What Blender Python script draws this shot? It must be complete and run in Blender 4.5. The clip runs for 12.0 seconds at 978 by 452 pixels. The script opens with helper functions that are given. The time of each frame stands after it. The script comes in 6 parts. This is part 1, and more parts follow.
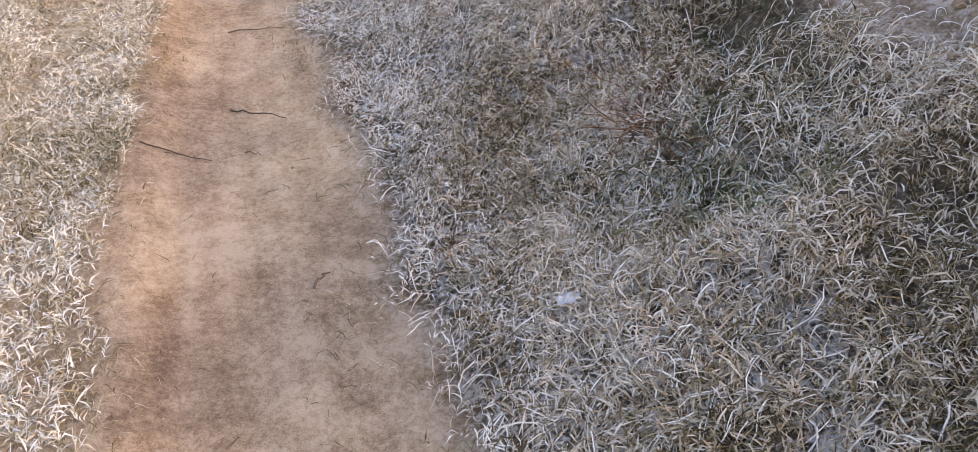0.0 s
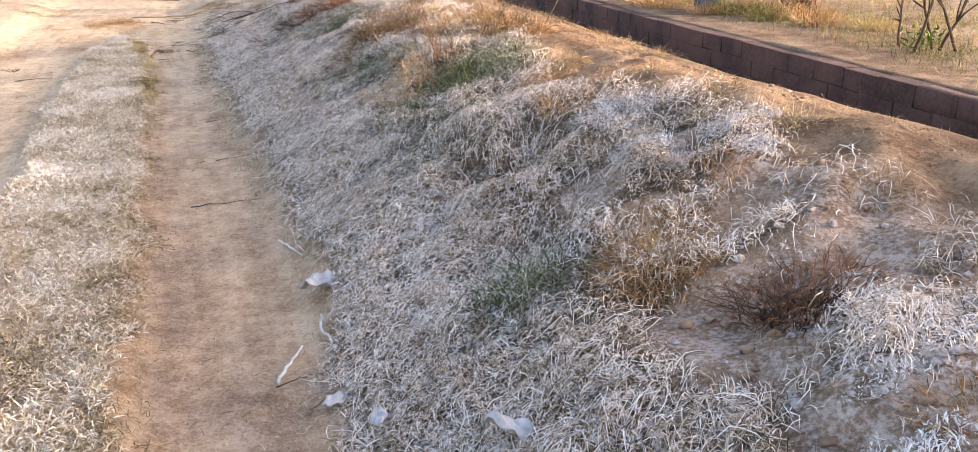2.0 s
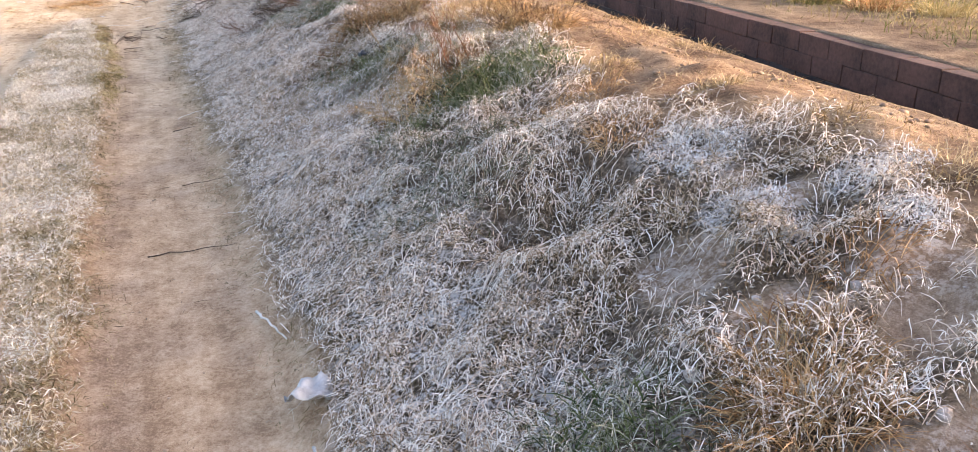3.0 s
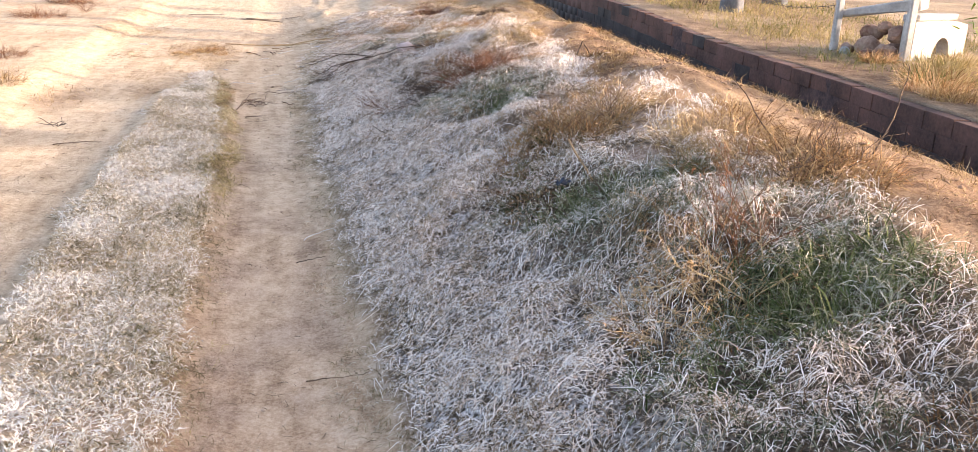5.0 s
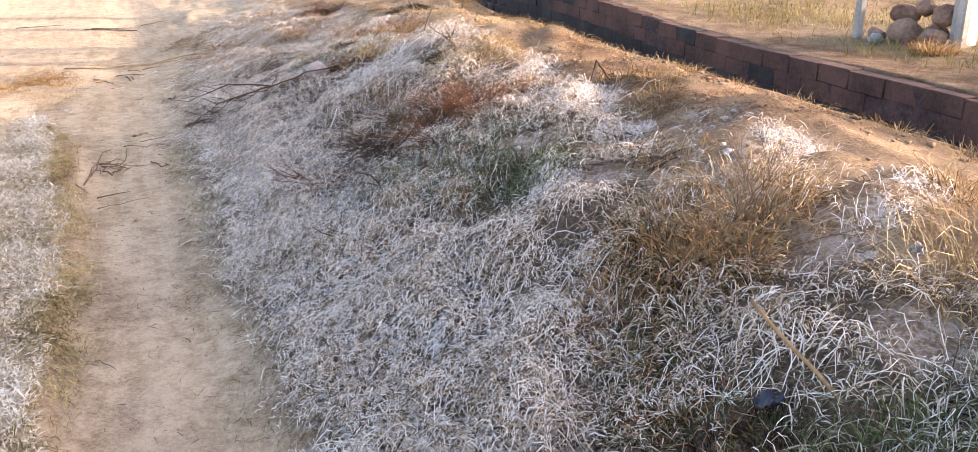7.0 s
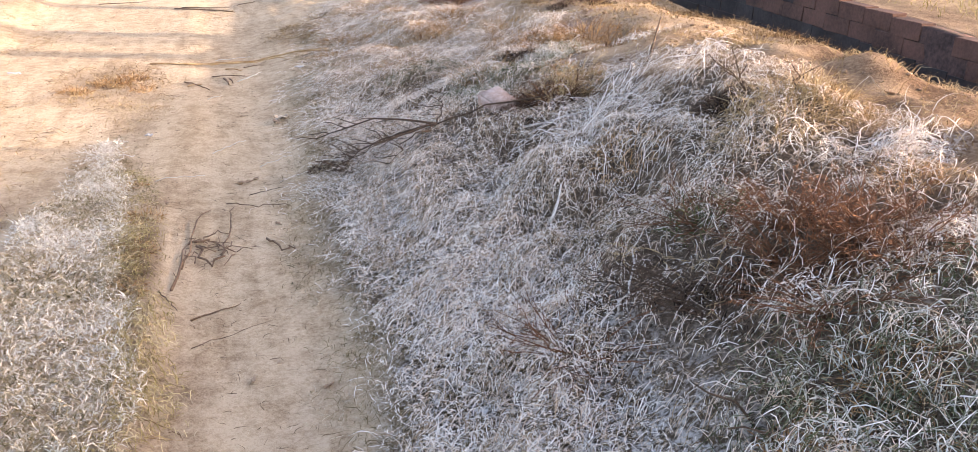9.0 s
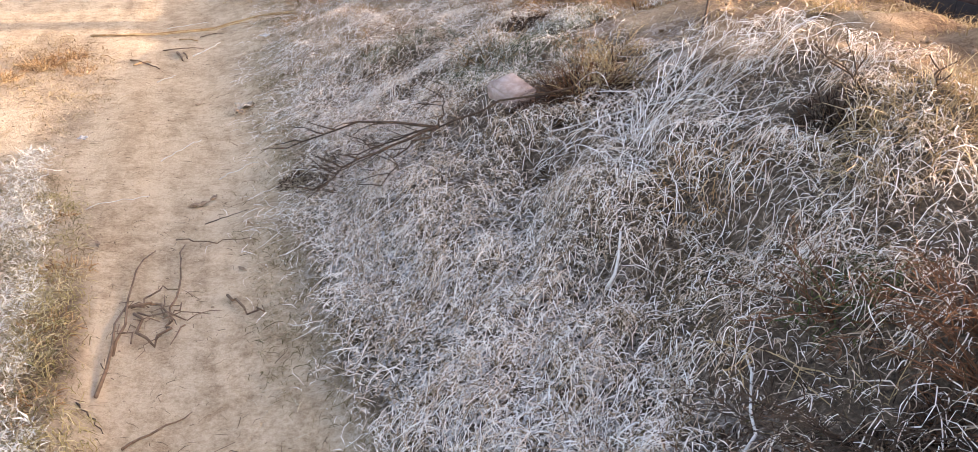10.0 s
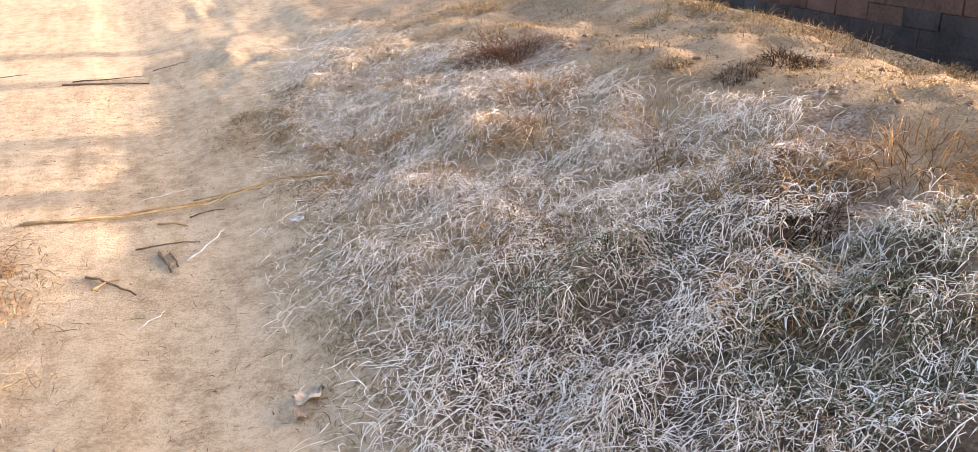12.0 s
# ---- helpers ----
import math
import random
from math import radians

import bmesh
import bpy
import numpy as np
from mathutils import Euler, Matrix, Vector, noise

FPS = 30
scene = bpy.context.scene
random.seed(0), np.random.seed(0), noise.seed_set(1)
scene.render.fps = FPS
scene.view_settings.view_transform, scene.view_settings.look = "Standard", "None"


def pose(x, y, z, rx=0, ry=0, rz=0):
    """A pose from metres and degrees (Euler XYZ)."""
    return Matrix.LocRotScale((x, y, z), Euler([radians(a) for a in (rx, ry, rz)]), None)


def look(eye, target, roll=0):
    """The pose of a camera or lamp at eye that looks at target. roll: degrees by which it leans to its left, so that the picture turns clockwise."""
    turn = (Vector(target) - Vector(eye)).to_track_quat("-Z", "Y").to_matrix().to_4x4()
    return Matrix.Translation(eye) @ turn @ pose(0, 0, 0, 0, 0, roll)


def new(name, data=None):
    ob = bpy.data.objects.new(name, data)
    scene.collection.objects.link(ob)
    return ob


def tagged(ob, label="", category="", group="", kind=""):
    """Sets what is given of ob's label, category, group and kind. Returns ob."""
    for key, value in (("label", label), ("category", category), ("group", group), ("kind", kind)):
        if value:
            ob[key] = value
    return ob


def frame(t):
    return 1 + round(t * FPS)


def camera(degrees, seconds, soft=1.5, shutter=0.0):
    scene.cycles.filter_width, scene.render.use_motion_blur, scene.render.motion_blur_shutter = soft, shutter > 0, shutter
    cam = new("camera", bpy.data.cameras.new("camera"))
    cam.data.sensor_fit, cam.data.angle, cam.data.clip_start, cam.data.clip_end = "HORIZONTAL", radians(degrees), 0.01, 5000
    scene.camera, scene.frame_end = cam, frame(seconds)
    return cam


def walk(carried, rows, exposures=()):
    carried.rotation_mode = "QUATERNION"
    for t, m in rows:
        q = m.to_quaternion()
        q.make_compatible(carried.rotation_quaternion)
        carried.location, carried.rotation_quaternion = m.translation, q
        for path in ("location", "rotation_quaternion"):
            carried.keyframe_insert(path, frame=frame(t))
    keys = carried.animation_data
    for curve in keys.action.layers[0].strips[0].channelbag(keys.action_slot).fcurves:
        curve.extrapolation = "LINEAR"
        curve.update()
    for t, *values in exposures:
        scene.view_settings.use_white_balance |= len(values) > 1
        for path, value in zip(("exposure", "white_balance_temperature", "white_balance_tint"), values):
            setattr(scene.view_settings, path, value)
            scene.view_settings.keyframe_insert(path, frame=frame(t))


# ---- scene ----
cam = camera(59.0, 12.0, soft=0.7)
PATH = [
    (0, (0.093, 0.003, 1.263), (0.437, 1.563, 0.059), -3.4),
    (0.3, (0.041, 0.265, 1.254), (0.373, 1.837, 0.062), 1.4),
    (0.5, (-0.007, 0.437, 1.274), (0.343, 2.05, 0.144), 1.4),
    (0.6, (-0.022, 0.514, 1.286), (0.342, 2.196, 0.267), 0.9),
    (0.7, (-0.036, 0.595, 1.288), (0.342, 2.328, 0.363), 0.7),
    (0.8, (-0.041, 0.691, 1.285), (0.357, 2.453, 0.428), -0.2),
    (0.9, (-0.044, 0.793, 1.301), (0.365, 2.572, 0.483), -1.1),
    (1, (-0.038, 0.891, 1.277), (0.37, 2.692, 0.51), -1.4),
    (1.5, (-0.101, 1.366, 1.311), (0.407, 3.192, 0.671), -0.5),
    (2, (-0.075, 1.812, 1.307), (0.561, 3.588, 0.643), -0.7),
    (2.2, (-0.035, 1.996, 1.308), (0.608, 3.755, 0.606), -2.0),
    (2.5, (0.036, 2.264, 1.311), (0.671, 4.017, 0.587), -1.5),
    (3, (0.077, 2.708, 1.336), (0.729, 4.452, 0.606), -1.1),
    (3.2, (0.091, 2.864, 1.333), (0.734, 4.621, 0.627), -1.0),
    (3.5, (0.135, 3.152, 1.378), (0.642, 4.982, 0.75), 2.9),
    (3.7, (0.133, 3.318, 1.41), (0.58, 5.168, 0.793), 4.0),
    (5.3, (-0.008, 4.716, 1.403), (0.472, 6.549, 0.763), 0.7),
    (5.5, (-0.027, 4.928, 1.414), (0.465, 6.748, 0.746), -1.4),
    (6, (-0.03, 5.437, 1.396), (0.464, 7.26, 0.738), -2.0),
    (6.3, (-0.006, 5.761, 1.382), (0.495, 7.579, 0.714), -1.5),
    (6.5, (0.012, 5.983, 1.382), (0.538, 7.793, 0.715), -1.4),
    (6.7, (0.045, 6.206, 1.401), (0.663, 7.983, 0.723), -0.5),
    (8.3, (-0.007, 8.024, 1.387), (0.825, 9.726, 0.745), -0.7),
    (8.5, (-0.015, 8.217, 1.374), (0.785, 9.928, 0.717), -0.4),
    (8.8, (-0.034, 8.527, 1.352), (0.665, 10.258, 0.635), 1.0),
    (9, (-0.052, 8.649, 1.374), (0.504, 10.426, 0.644), 0.7),
    (9.2, (-0.013, 8.793, 1.371), (0.458, 10.587, 0.624), 0.1),
    (9.5, (0.076, 9.056, 1.389), (0.534, 10.796, 0.515), 1.3),
    (9.9, (0.092, 9.452, 1.387), (0.613, 11.173, 0.512), -0.3),
    (10, (0.092, 9.558, 1.392), (0.666, 11.266, 0.524), -0.9),
    (10.2, (0.089, 9.771, 1.394), (0.73, 11.457, 0.531), -1.3),
    (10.4, (0.084, 10.001, 1.371), (0.732, 11.721, 0.582), -1.8),
    (10.5, (0.088, 10.129, 1.372), (0.732, 11.872, 0.633), -2.1),
    (10.6, (0.091, 10.255, 1.372), (0.734, 11.998, 0.632), -2.1),
    (11, (0.008, 10.74, 1.36), (0.702, 12.47, 0.635), -1.4),
    (11.3, (-0.04, 11.09, 1.369), (0.69, 12.804, 0.642), -1.0),
    (11.5, (-0.051, 11.31, 1.357), (0.66, 13.033, 0.631), -1.5),
    (11.6, (-0.051, 11.435, 1.357), (0.660, 13.150, 0.626), -1.9),
    (12, (-0.047, 11.9, 1.36), (0.667, 13.619, 0.629), -2.5),
]
walk(cam, [(t, look(eye, target, roll)) for t, eye, target, roll in PATH], [(0.0, 2.42, 6950, 25), (1.5, 2.38, 6750, 23), (3.5, 2.45, 6650, 22), (8.5, 2.44, 6750, 24), (10.5, 2.42, 7000, 24), (12.0, 2.41, 6980, 22.5)])


# ---- light ----
SUN_AZ = radians(-20.0)      # direction to the sun, from +x towards +y
SUN_EL = radians(11.2)
world = bpy.data.worlds.new("world")
scene.world = world
world.use_nodes = True
wt = world.node_tree
sky = wt.nodes.new("ShaderNodeTexSky")
sky.sky_type = "NISHITA"
sky.sun_disc = False
sky.sun_elevation = SUN_EL
sky.sun_rotation = math.pi / 2 - SUN_AZ
sky.air_density, sky.dust_density, sky.ozone_density = 1.0, 4.0, 1.0
wt.links.new(sky.outputs[0], wt.nodes["Background"].inputs[0])
wt.nodes["Background"].inputs[1].default_value = 0.15
sun = new("sun", bpy.data.lights.new("sun", "SUN"))
sun.data.energy = 2.1
sun.data.angle = radians(0.6)
sun.data.color = (1.0, 0.90, 0.73)
sun.matrix_world = look((10 * math.cos(SUN_AZ), 10 * math.sin(SUN_AZ), 10 * math.tan(SUN_EL)), (0, 0, 0))


# ---- noise and terrain ----
def vnoise(x, y, scale, seed):
    """Smooth value noise in 0..1 at the given feature size in metres."""
    x = np.asarray(x, float) / scale
    y = np.asarray(y, float) / scale
    xi, yi = np.floor(x), np.floor(y)
    fx, fy = x - xi, y - yi
    fx, fy = fx * fx * (3 - 2 * fx), fy * fy * (3 - 2 * fy)

    def lattice(a, b):
        v = np.sin(a * 127.1 + b * 311.7 + seed * 74.7) * 43758.5453
        return v - np.floor(v)
    return (lattice(xi, yi) * (1 - fx) + lattice(xi + 1, yi) * fx) * (1 - fy) + (lattice(xi, yi + 1) * (1 - fx) + lattice(xi + 1, yi + 1) * fx) * fy


def fbm(x, y, scale, seed, octaves=3):
    total, amp, norm = 0.0, 1.0, 0.0
    for k in range(octaves):
        total = total + amp * vnoise(x, y, scale / 2 ** k, seed + 13 * k)
        norm += amp
        amp *= 0.5
    return total / norm


def rbm(x, y, scale, seed, octaves=3):
    """The same with each octave turned, so that no grid shows."""
    total, amp, norm = 0.0, 1.0, 0.0
    for k in range(octaves):
        c, q = math.cos(0.6 + 1.1 * k), math.sin(0.6 + 1.1 * k)
        total = total + amp * vnoise(c * x - q * y, q * x + c * y, scale / 2 ** k, seed + 13 * k)
        norm += amp
        amp *= 0.5
    return total / norm


def step(a, b, v):
    v = np.clip((np.asarray(v, float) - a) / (b - a), 0, 1)
    return v * v * (3 - 2 * v)


def spot(x, y, cx, cy, rx, ry):
    """1 at the centre of an oval, falling to 0 at its edge."""
    return step(1.0, 0.35, np.sqrt(((x - cx) / rx) ** 2 + ((y - cy) / ry) ** 2))


def lip_near(y):
    return 2.20 + 0.108 * y - 0.058 * np.maximum(y - 10.0, 0.0)


def lip_far(y):
    return 2.70 + 0.122 * y - 0.060 * np.maximum(y - 10.0, 0.0)


BRICK_DEEP = 0.11


FIELD_Z, WATER_Z = 0.53, -0.12


def field_z(y):
    """Level of the field beyond the channel."""
    return np.interp(y, [9.5, 11.5, 12.6, 13.5, 15, 22], [FIELD_Z, 0.55, 0.585, 0.645, 0.70, 0.75])


def bank_slope(y):
    return np.interp(y, [0, 9, 11, 13, 14, 15, 17, 22, 28], [0.44, 0.44, 0.41, 0.33, 0.255, 0.22, 0.19, 0.13, 0.08])


def crest(y):
    return np.interp(y, [0, 4, 6, 10, 12, 13.5, 15, 17, 22, 28], [0.69, 0.68, 0.63, 0.62, 0.62, 0.60, 0.51, 0.43, 0.36, 0.30])


def height(x, y):
    x, y = np.asarray(x, float), np.asarray(y, float)
    ln = lip_near(y)
    rise = bank_slope(y) * np.clip(x - 0.28, 0, 1.07) + np.minimum(0.27, bank_slope(y)) * np.maximum(x - 1.35, 0)
    top = crest(y)
    z = -np.logaddexp(-rise * 28, -top * 28) / 28
    z = z - (-np.logaddexp(0 * rise, -top * 28) / 28)
    # gentle fall from the crest to the channel
    z = z - 0.14 * step(0.0, 1.0, (x - (ln - 0.75)) / 0.75) * step(14.6, 12, y)
    z = z + 0.05 * step(2.0, 2.6, x) * step(13.0, 14.3, y) * step(19, 16.5, y)
    brink = np.interp(y, [11.9, 12.6, 13.2, 14.2, 14.7, 15.3, 16.05, 18], [0.465, 0.49, 0.515, 0.495, 0.48, 0.525, 0.57, 0.58])
    z = z + (brink - z) * step(0.75, 0.12, ln - x) * step(11.2, 12.2, y) * step(21.0, 17.0, y)
    # lumps of the bank
    on_bank = step(0.35, 0.9, x) * step(0.0, 0.3, ln - x)
    z = z + on_bank * 0.10 * (fbm(x, y, 0.75, 21) - 0.5) * 2 * step(0.3, 1.2, x) * (1 - 0.55 * step(1.45, 1.85, x))
    z = z + on_bank * 0.035 * (vnoise(x, y, 0.16, 33) - 0.5) * 2
    # Unseen rise at y 0.7 and ridges at 9.6, 11.85 added for shade.
    z = z + 0.13 * spot(x, y, 1.75, 11.45, 0.55, 0.7) + 0.07 * spot(x, y, 2.08, 12.15, 0.45, 0.75) + 0.30 * spot(x, y, 2.05, 0.7, 0.75, 2.3) + 0.07 * spot(x, y, 2.32, 9.6, 0.36, 0.9) + 0.07 * spot(x, y, 2.46, 11.85, 0.36, 0.7)
    z = z - 0.09 * spot(x, y, 1.28, 3.72, 0.50, 0.50) - 0.10 * spot(x, y, 1.85, 3.45, 0.40, 0.50) + 0.05 * spot(x, y, 1.32, 2.95, 0.30, 0.35) - 0.12 * spot(x, y, 1.17, 5.00, 0.32, 0.30) - 0.06 * spot(x, y, 0.85, 1.60, 0.55, 0.55)
    z = z - 0.06 * spot(x, y, 0.98, 7.75, 0.45, 0.90) + 0.05 * spot(x, y, 1.95, 8.55, 0.40, 1.00) - 0.05 * spot(x, y, 0.88, 11.10, 0.32, 0.32) + 0.03 * spot(x, y, 1.25, 11.70, 0.35, 0.35)
    # grass strip between the ruts and the verge beyond
    z = z + 0.05 * step(-0.26, -0.40, x) * step(-1.10, -0.90, x) * step(13.5, 11.5, y)
    z = z + 0.10 * step(-1.75, -2.3, x)
    z = z + 0.010 * step(0.2, 0.7, x) * (rbm(x, y, 0.26, 44, 2) - 0.5) * 2 + 0.006 * step(0.7, 0.2, x) * (rbm(x, 0.4 * y, 0.15, 46, 2) - 0.5) + 0.012 * (fbm(x, y, 2.5, 45) - 0.5)
    z = z - 0.02 * step(0.32, 0.1, np.abs(x))
    # the water channel and the field beyond it
    lf = lip_far(y) + BRICK_DEEP
    z = np.where(x > lf - 0.001, field_z(y) + 0.05 * (fbm(x, y, 1.6, 50) - 0.5), z)
    z = np.where((x > ln) & (x < lf - 0.001), WATER_Z - 0.15, z)
    return z


# ---- materials ----
def material(name, rough=0.9):
    m = bpy.data.materials.new(name)
    m.use_nodes = True
    bsdf = m.node_tree.nodes["Principled BSDF"]
    bsdf.inputs["Roughness"].default_value = rough
    bsdf.inputs["Specular IOR Level"].default_value = 0.25
    return m, m.node_tree, bsdf


def ramp(nt, source, stops):
    r = nt.nodes.new("ShaderNodeValToRGB")
    while len(r.color_ramp.elements) < len(stops):
        r.color_ramp.elements.new(0.5)
    for e, (pos, col) in zip(r.color_ramp.elements, stops):
        e.position, e.color = pos, (*col, 1)
    nt.links.new(source, r.inputs[0])
    return r.outputs[0]


def noise_tex(nt, scale, detail=4.0, rough=0.55, coords=None, w=0.0):
    n = nt.nodes.new("ShaderNodeTexNoise")
    n.inputs["Scale"].default_value = scale
    n.inputs["Detail"].default_value = detail
    n.inputs["Roughness"].default_value = rough
    if coords is not None:
        nt.links.new(coords, n.inputs["Vector"])
    return n.outputs["Fac"]


def coords(nt, scale=(1, 1, 1), turn=(0.0, 0.0, 0.0)):
    g = nt.nodes.new("ShaderNodeNewGeometry")
    mp = nt.nodes.new("ShaderNodeMapping")
    mp.inputs["Scale"].default_value = scale
    mp.inputs["Rotation"].default_value = turn
    nt.links.new(g.outputs["Position"], mp.inputs["Vector"])
    return mp.outputs[0]


def calc(nt, op, a, b):
    n = nt.nodes.new("ShaderNodeMath")
    n.operation = op
    for i, v in enumerate((a, b)):
        if isinstance(v, (int, float)):
            n.inputs[i].default_value = v
        else:
            nt.links.new(v, n.inputs[i])
    return n.outputs[0]


def blend(nt, fac, a, b, mode="MIX"):
    n = nt.nodes.new("ShaderNodeMix")
    n.data_type = "RGBA"
    n.blend_type = mode
    for i, v in ((0, fac), (6, a), (7, b)):
        if isinstance(v, (int, float)):
            n.inputs[i].default_value = v
        elif isinstance(v, tuple):
            n.inputs[i].default_value = (*v, 1)
        else:
            nt.links.new(v, n.inputs[i])
    return n.outputs[2]


def bump(nt, bsdf, heights, distance=0.01, strength=0.8):
    b = nt.nodes.new("ShaderNodeBump")
    b.inputs["Distance"].default_value = distance
    b.inputs["Strength"].default_value = strength
    nt.links.new(heights, b.inputs["Height"])
    nt.links.new(b.outputs[0], bsdf.inputs["Normal"])


def attribute(nt, name):
    a = nt.nodes.new("ShaderNodeAttribute")
    a.attribute_name = name
    return a.outputs["Fac"]


def blade_material(name, stops, patch=0.9, spread=0.55, gloss=0.55, translucent=0.12):
    """Grass: each blade takes its colour from the ramp, by chance and by patches on the ground."""
    m, nt, bsdf = material(name, gloss)
    bsdf.inputs["Specular IOR Level"].default_value = 0.08
    g = nt.nodes.new("ShaderNodeNewGeometry")
    n = noise_tex(nt, 1.0 / patch, 3.0, 0.6, coords(nt))
    n2 = noise_tex(nt, 9.0, 2.0, 0.5, coords(nt))
    v = calc(nt, "MULTIPLY", g.outputs["Random Per Island"], spread)
    v = calc(nt, "ADD", v, calc(nt, "MULTIPLY", calc(nt, "SUBTRACT", n, 0.5), 1.5))
    v = calc(nt, "ADD", v, calc(nt, "MULTIPLY", n2, 0.4))
    # grains of rime along each blade
    n3 = noise_tex(nt, 130.0, 2.0, 0.6, coords(nt))
    v = calc(nt, "ADD", v, calc(nt, "MULTIPLY", calc(nt, "SUBTRACT", n3, 0.5), 0.45))
    col = ramp(nt, v, stops)
    nt.links.new(col, bsdf.inputs["Base Color"])
    tr = nt.nodes.new("ShaderNodeBsdfTranslucent")
    nt.links.new(col, tr.inputs["Color"])
    mix = nt.nodes.new("ShaderNodeMixShader")
    mix.inputs[0].default_value = translucent
    nt.links.new(bsdf.outputs[0], mix.inputs[1])
    nt.links.new(tr.outputs[0], mix.inputs[2])
    nt.links.new(mix.outputs[0], nt.nodes["Material Output"].inputs["Surface"])
    return m


def mottled(name, dark, light, scale=8.0, rough=0.85, relief=0.004, fine=60.0, spec=0.25):
    """A plain surface with stains at two scales and a fine relief."""
    m, nt, bsdf = material(name, rough)
    c = coords(nt)
    a, b = noise_tex(nt, scale, 5.0, 0.6, c), noise_tex(nt, fine, 3.0, 0.6, c)
    v = calc(nt, "ADD", calc(nt, "MULTIPLY", a, 0.7), calc(nt, "MULTIPLY", b, 0.3))
    col = ramp(nt, v, [(0.33, dark), (0.62, light)])
    nt.links.new(col, bsdf.inputs["Base Color"])
    bsdf.inputs["Specular IOR Level"].default_value = spec
    bump(nt, bsdf, v, relief, 0.9)
    return m


def soil_material():
    m, nt, bsdf = material("soil", 0.95)
    c = coords(nt, (1, 1, 1), (0.4, 0.5, 0.6))
    along = coords(nt, (2.2, 0.30, 1.0), (0.5, 0.7, 0.4))
    big, mid, fine = noise_tex(nt, 0.9, 4, 0.6, c), noise_tex(nt, 6.0, 5, 0.65, c), noise_tex(nt, 70.0, 4, 0.7, c)
    tracks = noise_tex(nt, 5.0, 3, 0.6, along)
    grain = noise_tex(nt, 260.0, 2, 0.6, c)
    v = calc(nt, "ADD", calc(nt, "MULTIPLY", big, 0.16), calc(nt, "MULTIPLY", mid, 0.26))
    v = calc(nt, "ADD", v, calc(nt, "MULTIPLY", fine, 0.34))
    v = calc(nt, "ADD", v, calc(nt, "MULTIPLY", calc(nt, "SUBTRACT", grain, 0.42), 0.22))
    v = calc(nt, "ADD", v, calc(nt, "MULTIPLY", tracks, 0.22))
    smudge = noise_tex(nt, 17.0, 3, 0.6, c)
    v = calc(nt, "ADD", v, calc(nt, "MULTIPLY", calc(nt, "SUBTRACT", smudge, 0.5), 0.24))
    sand = ramp(nt, v, [(0.40, (0.30, 0.21, 0.13)), (0.49, (0.45, 0.34, 0.225)), (0.58, (0.57, 0.45, 0.315))])
    damp = ramp(nt, v, [(0.40, (0.27, 0.168, 0.098)), (0.50, (0.45, 0.308, 0.195)), (0.59, (0.58, 0.432, 0.298))])
    soil = blend(nt, attribute(nt, "damp"), sand, damp)
    earth = ramp(nt, v, [(0.40, (0.15, 0.097, 0.063)), (0.50, (0.27, 0.186, 0.128)), (0.60, (0.40, 0.295, 0.215))])
    soil = blend(nt, attribute(nt, "earth"), soil, earth)
    litter = ramp(nt, fine, [(0.3, (0.035, 0.025, 0.017)), (0.52, (0.115, 0.082, 0.055)), (0.72, (0.27, 0.20, 0.145))])
    col = blend(nt, attribute(nt, "litter"), soil, litter)
    dry = ramp(nt, calc(nt, "ADD", calc(nt, "MULTIPLY", mid, 0.6), calc(nt, "MULTIPLY", fine, 0.4)), [(0.40, (0.085, 0.046, 0.024)), (0.5, (0.175, 0.105, 0.060)), (0.60, (0.28, 0.185, 0.112))])
    col = blend(nt, attribute(nt, "straw"), col, dry)
    dust = calc(nt, "MULTIPLY", attribute(nt, "rime"), ramp(nt, calc(nt, "ADD", calc(nt, "MULTIPLY", fine, 0.6), calc(nt, "MULTIPLY", smudge, 0.4)), [(0.47, (0, 0, 0)), (0.57, (1, 1, 1))]))
    col = blend(nt, dust, col, (0.74, 0.72, 0.71))
    nt.links.new(col, bsdf.inputs["Base Color"])
    clod = nt.nodes.new("ShaderNodeTexVoronoi")
    clod.inputs["Scale"].default_value = 26.0
    nt.links.new(c, clod.inputs["Vector"])
    relief = calc(nt, "ADD", calc(nt, "MULTIPLY", fine, 0.7), calc(nt, "MULTIPLY", mid, 0.7))
    relief = calc(nt, "ADD", relief, calc(nt, "MULTIPLY", clod.outputs["Distance"], 0.12))
    relief = calc(nt, "ADD", relief, calc(nt, "MULTIPLY", grain, 0.16))
    bump(nt, bsdf, relief, 0.014, 1.0)
    return m


